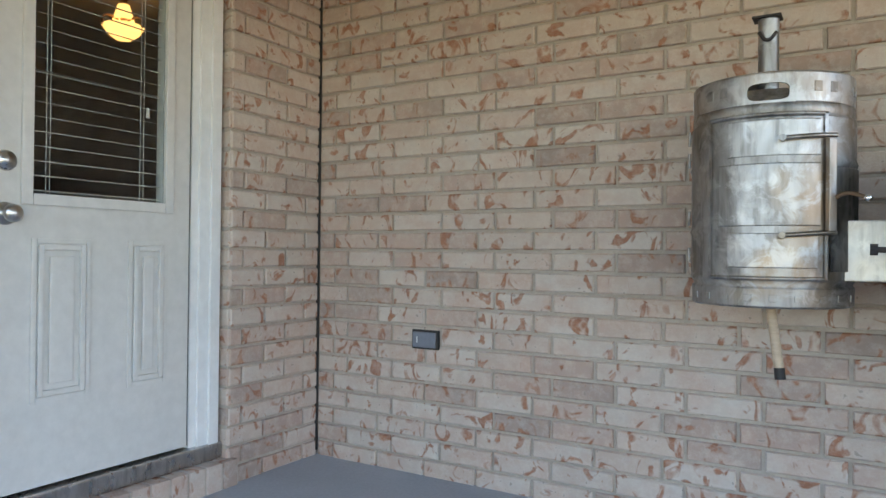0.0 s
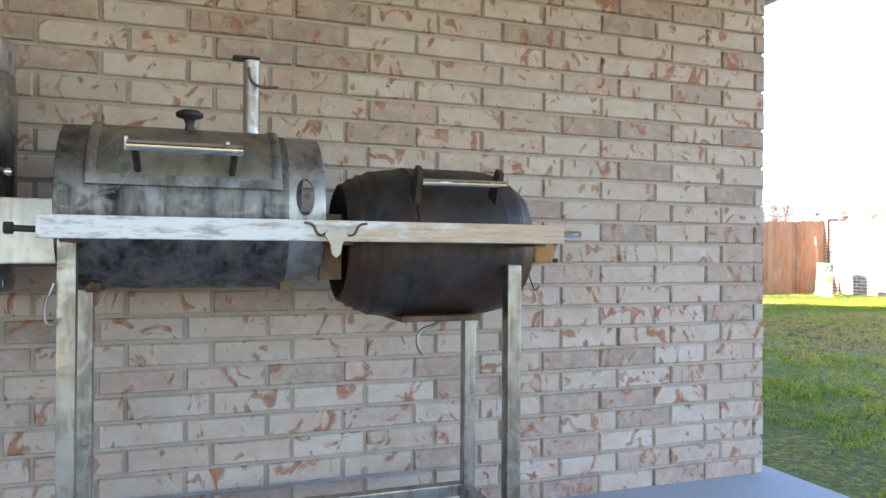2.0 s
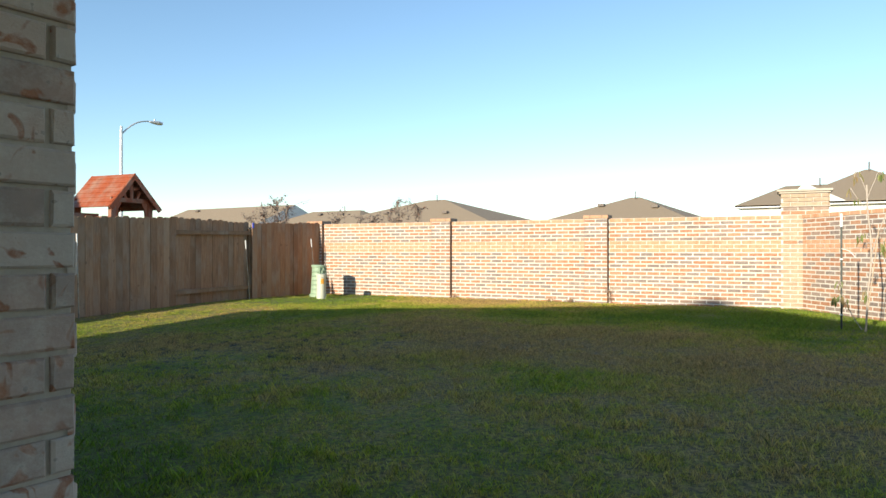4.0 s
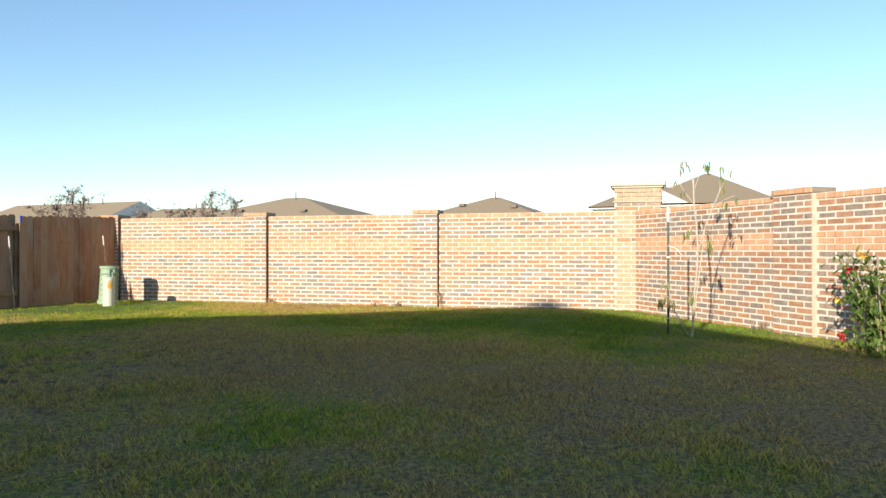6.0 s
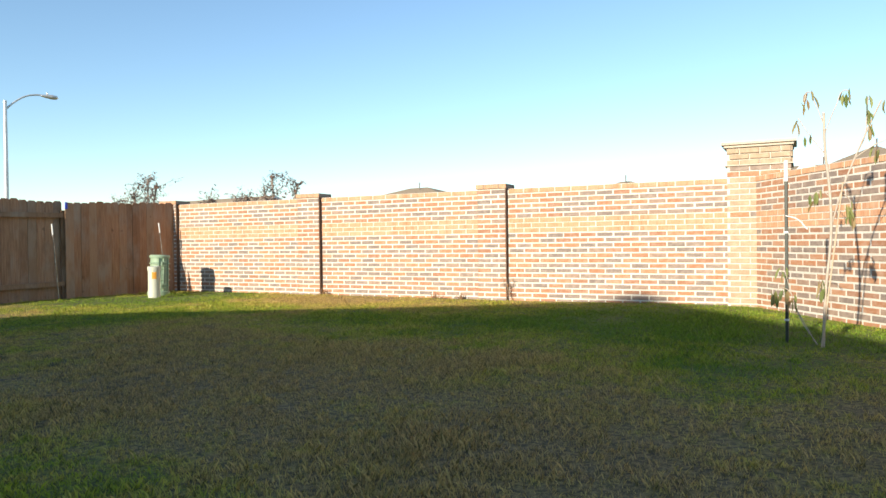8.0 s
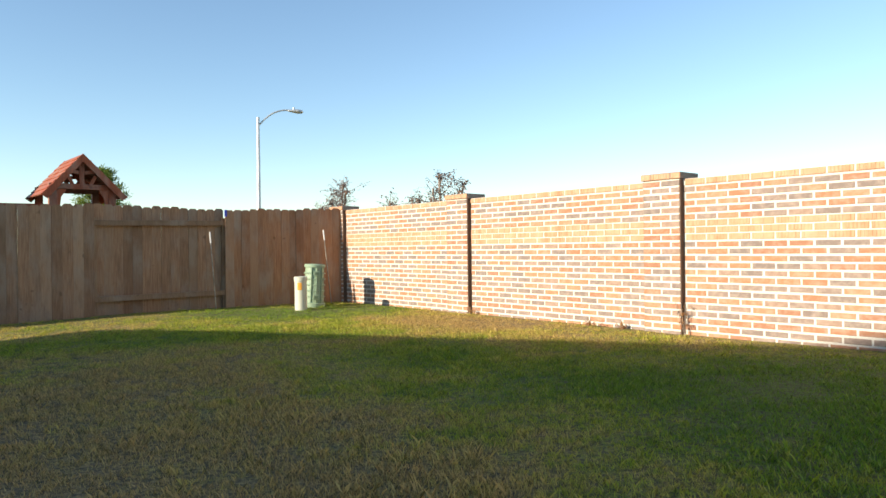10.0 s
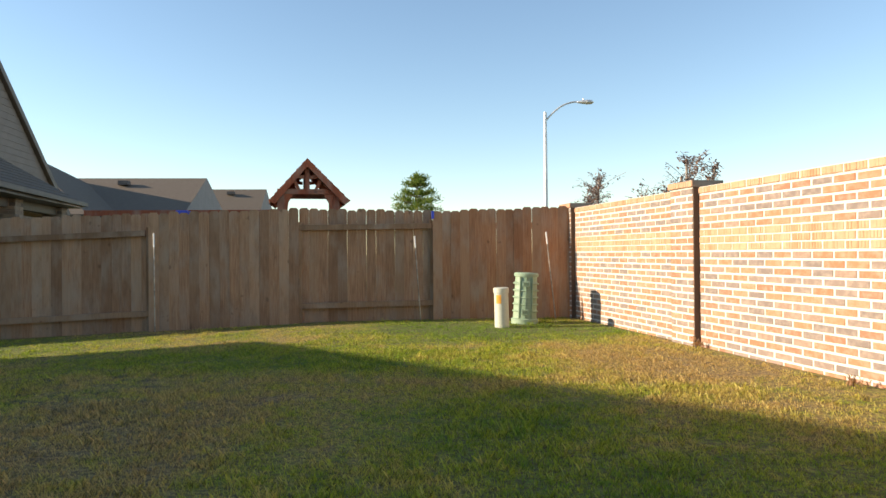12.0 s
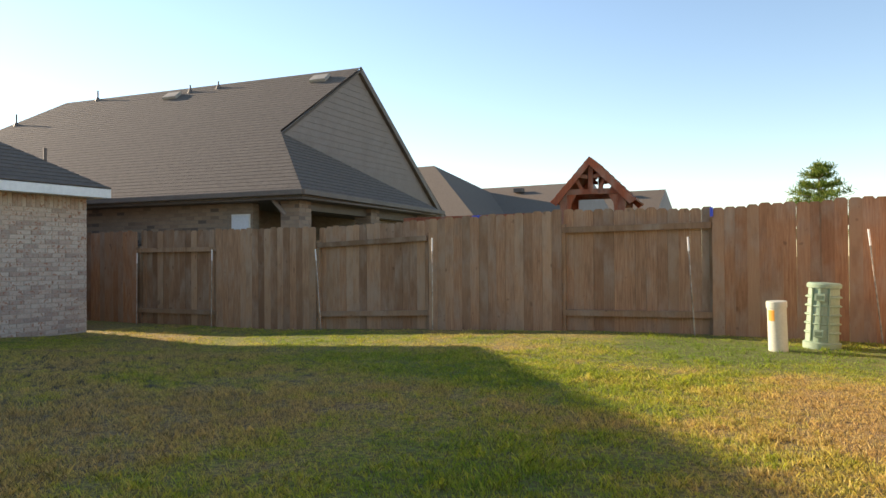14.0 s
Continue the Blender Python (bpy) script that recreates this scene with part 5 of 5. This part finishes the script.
# ---- yard fixtures ----
def build_utilities():
    p = thing("cable_pedestal", "ribbed pale green plastic cable pedestal standing in grass", "utility box", (16.13, 10.34, ground_z(16.13, 10.34)))
    p.matrix_world = Matrix.Translation(p.location) @ Matrix.Rotation(radians(2.8), 4, "Y") @ Matrix.Rotation(radians(-100), 4, "Z")
    H = 0.735
    shell = lathe(bmesh.new(), [(0.195, -0.05), (0.197, 0.06), (0.172, 0.075), (0.158, H - 0.06), (0.176, H - 0.055), (0.18, H - 0.02), (0.165, H), (0.0, H + 0.008)], None, 48, smooth=False)
    part("shell", shell, GREEN_BOX, p)
    for k in range(5):
        z = 0.17 + k * 0.1
        for arc in ((32, 96), (264, 328)):
            part("rib", lathe(bmesh.new(), [(0.15, z - 0.004), (0.187, z), (0.187, z + 0.012), (0.15, z + 0.034)], None, 16, arc), GREEN_BOX, p, "short raised rib")
        if k in (1, 2, 3):
            part("cross_rib", lathe(bmesh.new(), [(0.15, z - 0.006), (0.176, z), (0.176, z + 0.01), (0.15, z + 0.02)], None, 16, (-30, 30)), GREEN_BOX, p, "door cross rib")
    for a, r in ((-31, 0.186), (0, 0.182), (31, 0.186)):
        part("upright_rib", solid((0.15, -0.009, 0.08), (r, 0.009, H - 0.06), Matrix.Rotation(radians(a), 4, "Z"), 0.003), GREEN_BOX, p, "upright rib")
    for z in (0.17, 0.575):
        part("latch_frame", solid((0.168, -0.055, z - 0.04), (0.196, 0.055, z + 0.04), None, 0.006), GREEN_BOX, p, "moulded latch frame")
        # Plate proud of the frame; the recess's shade is its darker green.
        part("latch_shade", solid((0.19, -0.035, z - 0.022), (0.1985, 0.035, z + 0.022), None, 0.004), grainy("shaded_green", (0.12, 0.18, 0.11), (0.17, 0.24, 0.15), 6), p, "darker green plate painting a shaded latch recess")
    c = thing("marker_post", "short cream plastic marker tube with an orange sticker", "marker post", (15.72, 9.87, ground_z(15.72, 9.87)))
    c.rotation_euler = (radians(1.5), radians(-2), radians(20))
    part("tube", lathe(bmesh.new(), [(0.102, -0.1), (0.098, 0.48), (0.108, 0.482), (0.108, 0.545), (0.103, 0.552), (0.0, 0.556)], None, 44, smooth=False), CREAM, c)
    part("sticker", shell_patch(0.0985, 195, 240, 0.34, 0.46, 0.0015, 8), LABEL, c, "orange warning sticker")
    rnd = random.Random(2)
    for i, (x, y, z, dx) in enumerate(((14.56, 11.04, 1.25, 0.09), (16.62, 11.04, 1.30, 0.14), (8.40, 10.82, 1.16, 0.16), (6.07, 10.64, 1.18, 0.02), (4.12, 10.5, 1.13, 0.03), (10.70, 10.9, 1.31, 0.02))):
        g = ground_z(x, y)
        s = thing("metal_rod", "thin galvanised rod leaning against the fence", "rod", (x + dx, y - 0.06, g), group="rods along the fence")
        part("rod", tube(bmesh.new(), (0, 0, -0.1), (-dx, 0.04, z - g), 0.010, sides=10), GALV, s)
        part("bright_end", tube(bmesh.new(), (-dx * 0.86, 0.0345, (z - g) * 0.86), (-dx, 0.0402, z - g + 0.004), 0.012, sides=10), TRIM, s, "white end sleeve")


def build_street_lamp():
    l = thing("street_lamp", "tall grey street lamp with a curved arm beyond the fence", "street lamp", (19.44, 23.14, -0.1))
    part("pole", tube(bmesh.new(), (0, 0, -0.3), (0, 0, 5.72), 0.085, 0.05, 20), LAMP_GREY, l)
    part("pole_base", tube(bmesh.new(), (0, 0, 0.0), (0, 0, 0.3), 0.14, 0.12, 20), LAMP_GREY, l)
    wire("arm", [(0, 0, 5.42), (0.25, -0.05, 5.69), (0.56, -0.12, 5.92), (0.88, -0.18, 6.02), (1.05, -0.21, 6.03)], 0.028, LAMP_GREY, l, "curved arm")
    head = lathe(bmesh.new(), [(0.0, -0.3), (0.05, -0.27), (0.085, -0.1), (0.11, 0.05), (0.09, 0.2), (0.0, 0.27)], Matrix.Translation((1.3, -0.26, 6.01)) @ Matrix.Rotation(radians(-11), 4, "Z") @ Matrix.Rotation(radians(92), 4, "Y") @ Matrix.Diagonal((0.7, 1.0, 1.0, 1.0)), 24)
    part("lamp_head", head, LAMP_GREY, l, "cobra lamp head")
    part("photocell", tube(bmesh.new(), (1.22, -0.245, 6.08), (1.22, -0.245, 6.14), 0.03), LAMP_GREY, l)


def build_playset():
    p = thing("playhouse", "red-stained wooden playhouse tower with a gabled roof", "playset")
    x0, x1, y0, y1, zr, ze = 12.17, 13.47, 12.45, 13.55, 2.60, 1.90
    cx = (x0 + x1) / 2 - 0.04
    for side, xe in ((-1, x0 - 0.03), (1, x1 + 0.03)):
        boards = lap_strips([(cx, y0 - 0.08, zr + 0.02), (xe, y0 - 0.08, ze), (xe, y1 + 0.08, ze), (cx, y1 + 0.08, zr + 0.02)], 0.14, 0.014)
        for board in boards:
            part("roof_board", board, PLAY, p, "red roof board")
        for y in (y0 - 0.1, y1 + 0.06):
            part("barge_board", slab_poly([(cx, y, zr + 0.03), (xe - side * 0.0, y, ze - 0.0), (xe - side * 0.09, y, ze - 0.06), (cx, y, zr - 0.11)], (0, 1, 0), 0.03), PLAY, p, "sloping barge board")
    for x in (x0 + 0.16, x1 - 0.2):
        for y in (y0, y1 - 0.08):
            part("post", solid((x - 0.06, y, -0.1), (x + 0.06, y + 0.09, 2.02), None, 0.006), PLAY, p)
        part("curved_bracket", prism([(0, 0), (0.05, 0), (0.07, 0.16), (0.14, 0.27), (0.14, 0.33), (0, 0.33)] if x < cx else [(0, 0), (-0.05, 0), (-0.07, 0.16), (-0.14, 0.27), (-0.14, 0.33), (0, 0.33)], 0.04, Matrix.Translation((x + (0.06 if x < cx else -0.06), y0 + 0.02, 1.72))), PLAY, p, "curved corner bracket")
    for y in (y0, y1 - 0.05):
        part("tie_beam", solid((x0 + 0.1, y, 2.02), (x1 - 0.14, y + 0.045, 2.11), None, 0.004), PLAY, p)
        part("king_post", solid((cx - 0.04, y, 2.11), (cx + 0.04, y + 0.045, zr - 0.05), None, 0.004), PLAY, p)
        for d in (-1, 1):
            part("strut", slab_poly([(cx + d * 0.05, y, 2.28), (cx + d * 0.20, y, 2.30), (cx + d * 0.20, y, 2.36), (cx + d * 0.05, y, 2.34)], (0, 1, 0), 0.045), PLAY, p)
            part("strut", slab_poly([(cx + d * 0.12, y, 2.11), (cx + d * 0.18, y, 2.11), (cx + d * 0.24, y, 2.24), (cx + d * 0.20, y, 2.28)], (0, 1, 0), 0.045), PLAY, p)
    part("wall_board", solid((x0 + 0.1, y0 + 0.05, 0.8), (x0 + 0.13, y1 - 0.05, 1.72)), PLAY, p)
    part("deck", solid((x0 + 0.08, y0, 1.0), (x1 - 0.1, y1, 1.08)), PLAY, p)
    turn = Matrix.Translation((cx, y0, 0)) @ Matrix.Rotation(radians(8), 4, "Z") @ Matrix.Translation((-cx, -y0, 0))
    p.matrix_world = turn
    back = turn.inverted()
    part("swing_beam", solid((8.9, 12.85, 1.68), (12.3, 12.95, 1.78), back, 0.006), PLAY, p, "long red swing beam")
    for y in (12.5, 13.3):
        leg = slab_poly([(8.95, y, -0.1), (9.05, y, -0.1), (9.05, 12.93, 1.7), (8.95, 12.93, 1.7)], (0, 1, 0), 0.05)
        bmesh.ops.transform(leg, matrix=back, verts=leg.verts)
        part("beam_leg", leg, PLAY, p)
    part("blue_cap", solid((10.52, 12.6, 1.66), (10.72, 12.84, 1.76), back, 0.02), BLUE, p, "blue plastic slide top")
    part("slide_post", solid((10.6, 12.7, -0.1), (10.66, 12.8, 1.68), back), BLUE, p)


# ---- neighbouring houses ----
def gutter_box(name, a, b, size, mat, parent, label=""):
    u = (b - a)
    m = Matrix.Translation(a) @ Matrix.Rotation(math.atan2(u.y, u.x), 4, "Z")
    return part(name, solid((0, -size[0] / 2, -size[1]), (u.length, size[0] / 2, 0), m, 0.01), mat, parent, label)


PANE_SKY = grainy("pane_sky", (0.70, 0.74, 0.80), (0.78, 0.82, 0.88), 3, 0.15, 0.02)
shade = Mat("brown_house_brick", 0.9)
HOUSE_BRICK = shade.colour(shade.mix(shade.math("MULTIPLY", shade.noise(shade.pos(), 30, 4), 0.5), shade.ramp(shade.island(), [(0, (0.30, 0.22, 0.16)), (0.45, (0.38, 0.28, 0.20)), (0.8, (0.27, 0.19, 0.14)), (0.92, (0.12, 0.095, 0.085))]), (0.22, 0.16, 0.12))).mat


def build_neighbour():
    h = thing("neighbour_house", "single-storey brick house with a brown shingle roof and tan gable", "house", (7.65, 11.34, 2.26), math.atan2(0.134, 0.991))
    V = lambda u, v, z: Vector((u, v, z))
    evc, gab, lft, rend = V(0, 0, 0), V(-1.5, 5.07, 3.71), V(-2.04, 2.25, 1.60), V(-1.5, 11.4, 0.0)
    skirt = V(0.0, 6.85, 0.03)
    rw, ew, nw = V(-12.0, 5.07, 3.71), V(-16.5, 0, 0), V(-16.5, 10.2, 0)
    low = V(0, 0, -0.06)
    for pl in ([evc, lft, gab, rw, ew], [evc, skirt, lft], [gab, rend, nw, rw], [ew, rw, nw]):
        part("roof_slope", slab_poly([p + low for p in pl], (0, 0, -1), 0.05), ROOF, h)
    tagged(part("shingles", laps([ew, evc, V(-2.04, 2.25, 2.25 * 0.7318), V(-1.5, 5.07, 3.71), rw], 0.145, 0.0045), ROOF, h), kind="stuff")
    tagged(part("shingles", laps([evc, skirt, lft], 0.145, 0.010), ROOF, h), kind="stuff")
    gx = -1.78
    for board in lap_strips([V(-2.05, 2.25, 1.58), V(-1.56, 10.9, 0.0), V(-1.56, 5.07, 3.66)], 0.155, 0.012):
        part("siding_board", board, SIDING, h, "tan lap siding board")
    part("gable_core", slab_poly([V(-2.35, 1.0, 0.0), V(-1.75, 10.9, 0.0), V(-1.75, 5.07, 3.55)], (-1, 0, 0), 0.1), SIDING, h)
    rake = slab_poly([V(-1.48, 5.07, 3.73), V(-1.45, 11.05, -0.02), V(-1.45, 10.9, -0.12), V(-1.48, 5.05, 3.56)], (-1, 0, 0), 0.05)
    part("rake_board", rake, EAVE_BROWN, h, "dark brown rake board")
    part("rake_soffit", slab_poly([V(-1.5, 5.05, 3.56), V(-1.5, 10.9, -0.1), V(gx, 10.9, -0.1), V(gx, 5.05, 3.56)], (0, 0, 1), 0.02), EAVE_BROWN, h)
    gutter_box("gutter", ew + V(0, -0.04, 0.03), evc + V(0.04, -0.04, 0.03), (0.11, 0.10), EAVE_BROWN, h, "brown gutter")
    gutter_box("gutter", evc + V(0.05, -0.08, 0.03), skirt + V(0.05, 0.05, 0.03), (0.11, 0.10), EAVE_BROWN, h, "brown gutter")
    part("soffit", slab_poly([ew + V(0, 0, -0.14), evc + V(0, 0, -0.14), skirt + V(0, 0, -0.14), V(-3.0, 6.85, -0.14), V(-3.0, 0.6, -0.14), V(-16.5, 0.6, -0.14)], (0, 0, 1), 0.02), EAVE_BROWN, h)
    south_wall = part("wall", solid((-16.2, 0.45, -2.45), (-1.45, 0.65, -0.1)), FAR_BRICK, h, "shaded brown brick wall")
    lay_bricks([b for b in bond(14.7, 12, 0.21, 0.0767, 0.011, -1.06) if b[0] > 0.62 or b[0] + b[2] < 0.02], frame_of(Vector((-1.45, 0.45, 0)), (-1, 0), (0, -1)), south_wall, HOUSE_BRICK, HOUSE_BRICK, 0.006)
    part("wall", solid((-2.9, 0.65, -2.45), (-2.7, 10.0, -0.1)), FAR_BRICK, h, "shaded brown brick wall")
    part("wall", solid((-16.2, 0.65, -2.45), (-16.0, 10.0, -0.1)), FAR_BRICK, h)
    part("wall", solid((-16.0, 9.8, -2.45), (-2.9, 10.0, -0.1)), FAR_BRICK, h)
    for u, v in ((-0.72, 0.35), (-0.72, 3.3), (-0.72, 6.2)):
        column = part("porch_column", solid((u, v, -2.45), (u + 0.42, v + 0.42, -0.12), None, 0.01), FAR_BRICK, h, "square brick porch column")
        for m in (frame_of(Vector((u, v, 0)), (1, 0), (0, -1)), frame_of(Vector((u + 0.42, v, 0)), (0, 1), (1, 0))):
            lay_bricks(bond(0.42, 13, 0.21, 0.0767, 0.011, -1.12), m, column, HOUSE_BRICK, HOUSE_BRICK, 0.006)
    part("porch_beam", solid((-0.68, 0.5, -0.3), (-0.42, 6.7, -0.12)), EAVE_BROWN, h)
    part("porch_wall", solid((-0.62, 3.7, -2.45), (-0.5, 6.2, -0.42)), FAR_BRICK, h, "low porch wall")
    win = part("window", solid((-1.95, 0.42, -1.35), (-1.5, 0.455, -0.36), None, 0.01), TRIM, h, "white framed window")
    # Pale blue in place of glass: the sky's reflection is its colour.
    part("pane", solid((-1.92, 0.41, -1.3), (-1.53, 0.425, -0.39)), PANE_SKY, win, "pale blue pane with the sky reflection painted in")
    part("downpipe", tube(bmesh.new(), (-0.8, 0.2, -0.12), (-0.62, 0.36, -0.4), 0.045, sides=10), SIDING, h, "tan downpipe elbow")
    pitch = math.atan2(3.71, 5.07)
    for u, v in ((-2.45, 4.62), (-7.3, 4.6)):
        z = v * 0.7318
        m = Matrix.Translation((u, v, z)) @ Matrix.Rotation(pitch, 4, "X")
        vent = part("roof_vent", solid((-0.24, -0.16, 0.0), (0.24, 0.16, 0.09), m, 0.025), MORTAR, h, "low pale box roof vent")
    for u, v, top in ((-5.9, 4.85, 0.22), (-6.85, 4.8, 0.24), (-10.6, 5.0, 0.34), (-12.7, 3.9, 0.4)):
        z = v * 0.7318
        part("vent_pipe", tube(bmesh.new(), (u, v, z - 0.1), (u, v, z + top * 0.85), 0.024, sides=10), EAVE_BROWN, h, "roof vent pipe")
        part("pipe_boot", tube(bmesh.new(), (u, v, z - 0.05), (u, v, z + 0.08), 0.09, 0.04, 10), EAVE_BROWN, h)
    fl = thing("roof_pipe", "dark brown vent pipe on the hip roof", "vent pipe", (3.9, 8.75, 2.6))
    part("pipe", tube(bmesh.new(), (0, 0, 0.1), (0, 0, 0.42), 0.03, sides=12), EAVE_BROWN, fl)
    fl2 = thing("roof_pipe", "dark brown vent pipe on the hip roof", "vent pipe", (3.35, 7.95, 3.0))
    part("pipe", tube(bmesh.new(), (0, 0, 0.1), (0, 0, 0.5), 0.03, sides=12), EAVE_BROWN, fl2)


def far_house(cx, cy, hw, hd, ze, zr, ridge, gable=False, wall=None, turn=0.0, vents=(), roof=None, pipe=True):
    """A far house: ridge along local x of half length ridge, hips or gable ends, walls below."""
    h = thing("far_house", "distant house with a tan-brown shingled roof", "house", (cx, cy, 0), turn, "houses beyond the yard")
    V = lambda x, y, z: Vector((x, y, z))
    a, b, c, d = V(-hw, -hd, ze), V(hw, -hd, ze), V(hw, hd, ze), V(-hw, hd, ze)
    r0, r1 = V(-ridge, 0, zr), V(ridge, 0, zr)
    for pl in ([a, b, r1, r0], [b, c, r1], [c, d, r0, r1], [d, a, r0]):
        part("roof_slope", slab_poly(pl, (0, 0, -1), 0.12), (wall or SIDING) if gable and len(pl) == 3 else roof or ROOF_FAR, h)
    part("wall", solid((-hw + 0.4, -hd + 0.4, -0.2), (hw - 0.4, hd - 0.4, ze)), wall or FAR_BRICK, h)
    part("fascia", solid((-hw, -hd, ze - 0.2), (hw, hd, ze - 0.02)), TRIM if wall else EAVE_BROWN, h)
    for x, s in vents:
        y = -hd * (1 - s)
        part("roof_vent", solid((x - 0.25, y - 0.3, ze + (zr - ze) * s), (x + 0.25, y + 0.1, ze + (zr - ze) * s + 0.22), None, 0.03), EAVE_BROWN, h, "box roof vent")
    if pipe:
        part("vent_pipe", tube(bmesh.new(), (ridge * 0.5, -0.6, zr - 0.6), (ridge * 0.5, -0.6, zr + 0.45), 0.05, sides=8), EAVE_BROWN, h, "roof vent pipe")
    return h


def build_far_houses():
    q = radians(90)
    # beyond the garden wall
    far_house(62, 37.1, 12.5, 9.0, 2.7, 6.0, 1.0, turn=-q, vents=((-3, 0.55), (4, 0.5)))
    far_house(62, 17.3, 7.5, 8.0, 2.7, 5.45, 0.4, turn=-q, vents=((-2, 0.7), (2.6, 0.6)))
    far_house(62, 50.0, 8.5, 7.0, 2.7, 5.3, 3.4, turn=-q, vents=((-1, 0.8), (2, 0.8)))
    far_house(62, 65.5, 9.6, 7.0, 3.4, 6.2, 9.3, True, SIDING_WHITE, turn=-q, vents=((-6, 0.85),))
    h = far_house(62, 0.7, 4.6, 8.0, 4.1, 6.75, 0.2, wall=SIDING_WHITE, turn=-q)
    far_house(64, 4.6, 4.2, 6.0, 4.25, 6.0, 1.6, wall=SIDING_WHITE, turn=-q)
    g = part("front_gable", slab_poly([(-4.5, -8.1, 4.1), (-0.9, -8.1, 4.1), (-3.2, -8.1, 5.3)], (0, 1, 0), 0.2), SIDING_WHITE, h, "white front gable")
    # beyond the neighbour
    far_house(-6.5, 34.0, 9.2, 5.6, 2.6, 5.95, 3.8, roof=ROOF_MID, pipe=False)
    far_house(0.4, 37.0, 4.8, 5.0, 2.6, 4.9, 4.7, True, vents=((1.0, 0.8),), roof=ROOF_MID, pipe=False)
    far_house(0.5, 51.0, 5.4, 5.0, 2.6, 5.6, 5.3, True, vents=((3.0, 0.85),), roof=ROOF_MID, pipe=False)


def build_weed(x, y, tall, seed):
    rnd = random.Random(seed)
    w = thing("weed", "small dry brown weed at the foot of the wall", "weed", (x, y, ground_z(x, y)), group="weeds by the wall")
    cs = []
    for k in range(5):
        end = Vector((rnd.gauss(0, 0.04), rnd.gauss(0, 0.07), tall * rnd.uniform(0.6, 1.0)))
        wire("stalk", [(0, 0, -0.03), end * 0.5 + Vector((0, 0.01, 0)), end], 0.0025, BARK, w)
        cs += [end * rnd.uniform(0.3, 1.0) + Vector((rnd.gauss(0, 0.02), rnd.gauss(0, 0.02), 0)) for _ in range(9)]
    part("leaves", leaves(cs, 0.04, (20, 80), rnd), LEAF_DRY, w, "dry brown leaves")


LEAF_DRY = leaf_mat("dry_leaf", (0.26, 0.12, 0.05), (0.36, 0.19, 0.08), (0.42, 0.26, 0.12))
for x, y, tall, seed in ((17.83, 3.93, 0.42, 1), (17.41, 7.44, 0.16, 2), (17.62, 5.2, 0.12, 3), (17.75, 4.75, 0.1, 4), (15.9, -1.4, 0.14, 5)):
    build_weed(x, y, tall, seed)
tape = thing("marker_tape", "scrap of blue tape on a fence post top", "tape", (14.85, 11.10, 1.58))
part("tape", solid((-0.02, -0.02, -0.06), (0.02, 0.0, 0.06), None, 0.004), BLUE, tape)
build_sapling()
build_bush()
build_shrub((18.3, 13.9, -0.05), [(0.1, 0.1, 2.5), (-0.1, -0.5, 2.3), (0.1, 0.7, 2.2), (0.1, 1.3, 2.0)], 3)
build_shrub((18.3, 9.55, -0.05), [(0.0, 0.1, 2.32), (0.1, -0.55, 2.12), (0.05, 0.4, 2.1), (0.0, 0.9, 1.95)], 5)
build_shrub((18.5, 11.6, -0.05), [(0.0, 0.3, 2.0), (0.1, -0.5, 1.95)], 9)
build_pine()
build_utilities()
build_street_lamp()
build_playset()
build_neighbour()
build_far_houses()


# ---- pieces of walls, fence and lawn ----
def brick_house():
    m = frame_of((CORNER_X, WALL_Y, 0), (-1, 0), (0, -1))
    rows = []
    for c in range(31):
        x = 0.217 - BL if c % 2 else 0.055 - BL
        while x < CORNER_X:
            a, b = max(x, 0.0), min(x + BL - 0.011, CORNER_X - 0.012)
            if b - a > 0.02:
                rows.append((a, c * CH - 0.004, b - a, CH - 0.011))
            x += BL
    w = HOUSE["wall_patio"]
    lay_bricks(rows, m, w, BRICK_ONE, BRICK_MANY, 0.0075, lambda x, z: 0.45 < x < 3.6 and 0.3 < z < 1.95)
    m = frame_of((0, WALL_Y - 0.012, 0), (0, -1), (1, 0))
    lay_bricks(bond(0.5, 31, BL, CH, 0.011, -0.004, 0.5, 0.09), m, HOUSE["wall_door"], BRICK_ONE, BRICK_MANY, 0.0075)
    lay_bricks(bond(1.3, 31, BL, CH, 0.011, -0.004), frame_of((0, -1.07, 0), (0, -1), (1, 0)), HOUSE["wall_door"], BRICK_ONE, BRICK_MANY, 0.0075)
    lay_bricks(bond(0.13, 31, 0.13, CH, 0.011, -0.004), frame_of((0.0, -0.155, 0), (-1, 0), (0, -1)), HOUSE["wall_door"], BRICK_ONE, BRICK_MANY, 0.004)
    # east side, up to a course of bricks on end under the soffit
    east = frame_of((CORNER_X, NORTH_Y, 0), (0, -1), (1, 0))
    rows = bond(NORTH_Y - WALL_Y, 28, BL, CH, 0.011, -0.25, 0.5, 0.05)
    rows += [(0.0005 + 0.0765 * k, -0.25 + 28 * CH, 0.066, 0.22) for k in range(113)]
    lay_bricks(rows, east, HOUSE["wall_east"], BRICK_ONE, BRICK_MANY, 0.0075)
    lay_bricks(bond(3.5, 30, BL, CH, 0.011, -0.25), frame_of((CORNER_X - 3.5, NORTH_Y, 0), (1, 0), (0, 1)), HOUSE["wall_north"], BRICK_ONE, BRICK_MANY, 0.0075)


brick_house()
build_garden_wall()
build_fence()
build_grass()
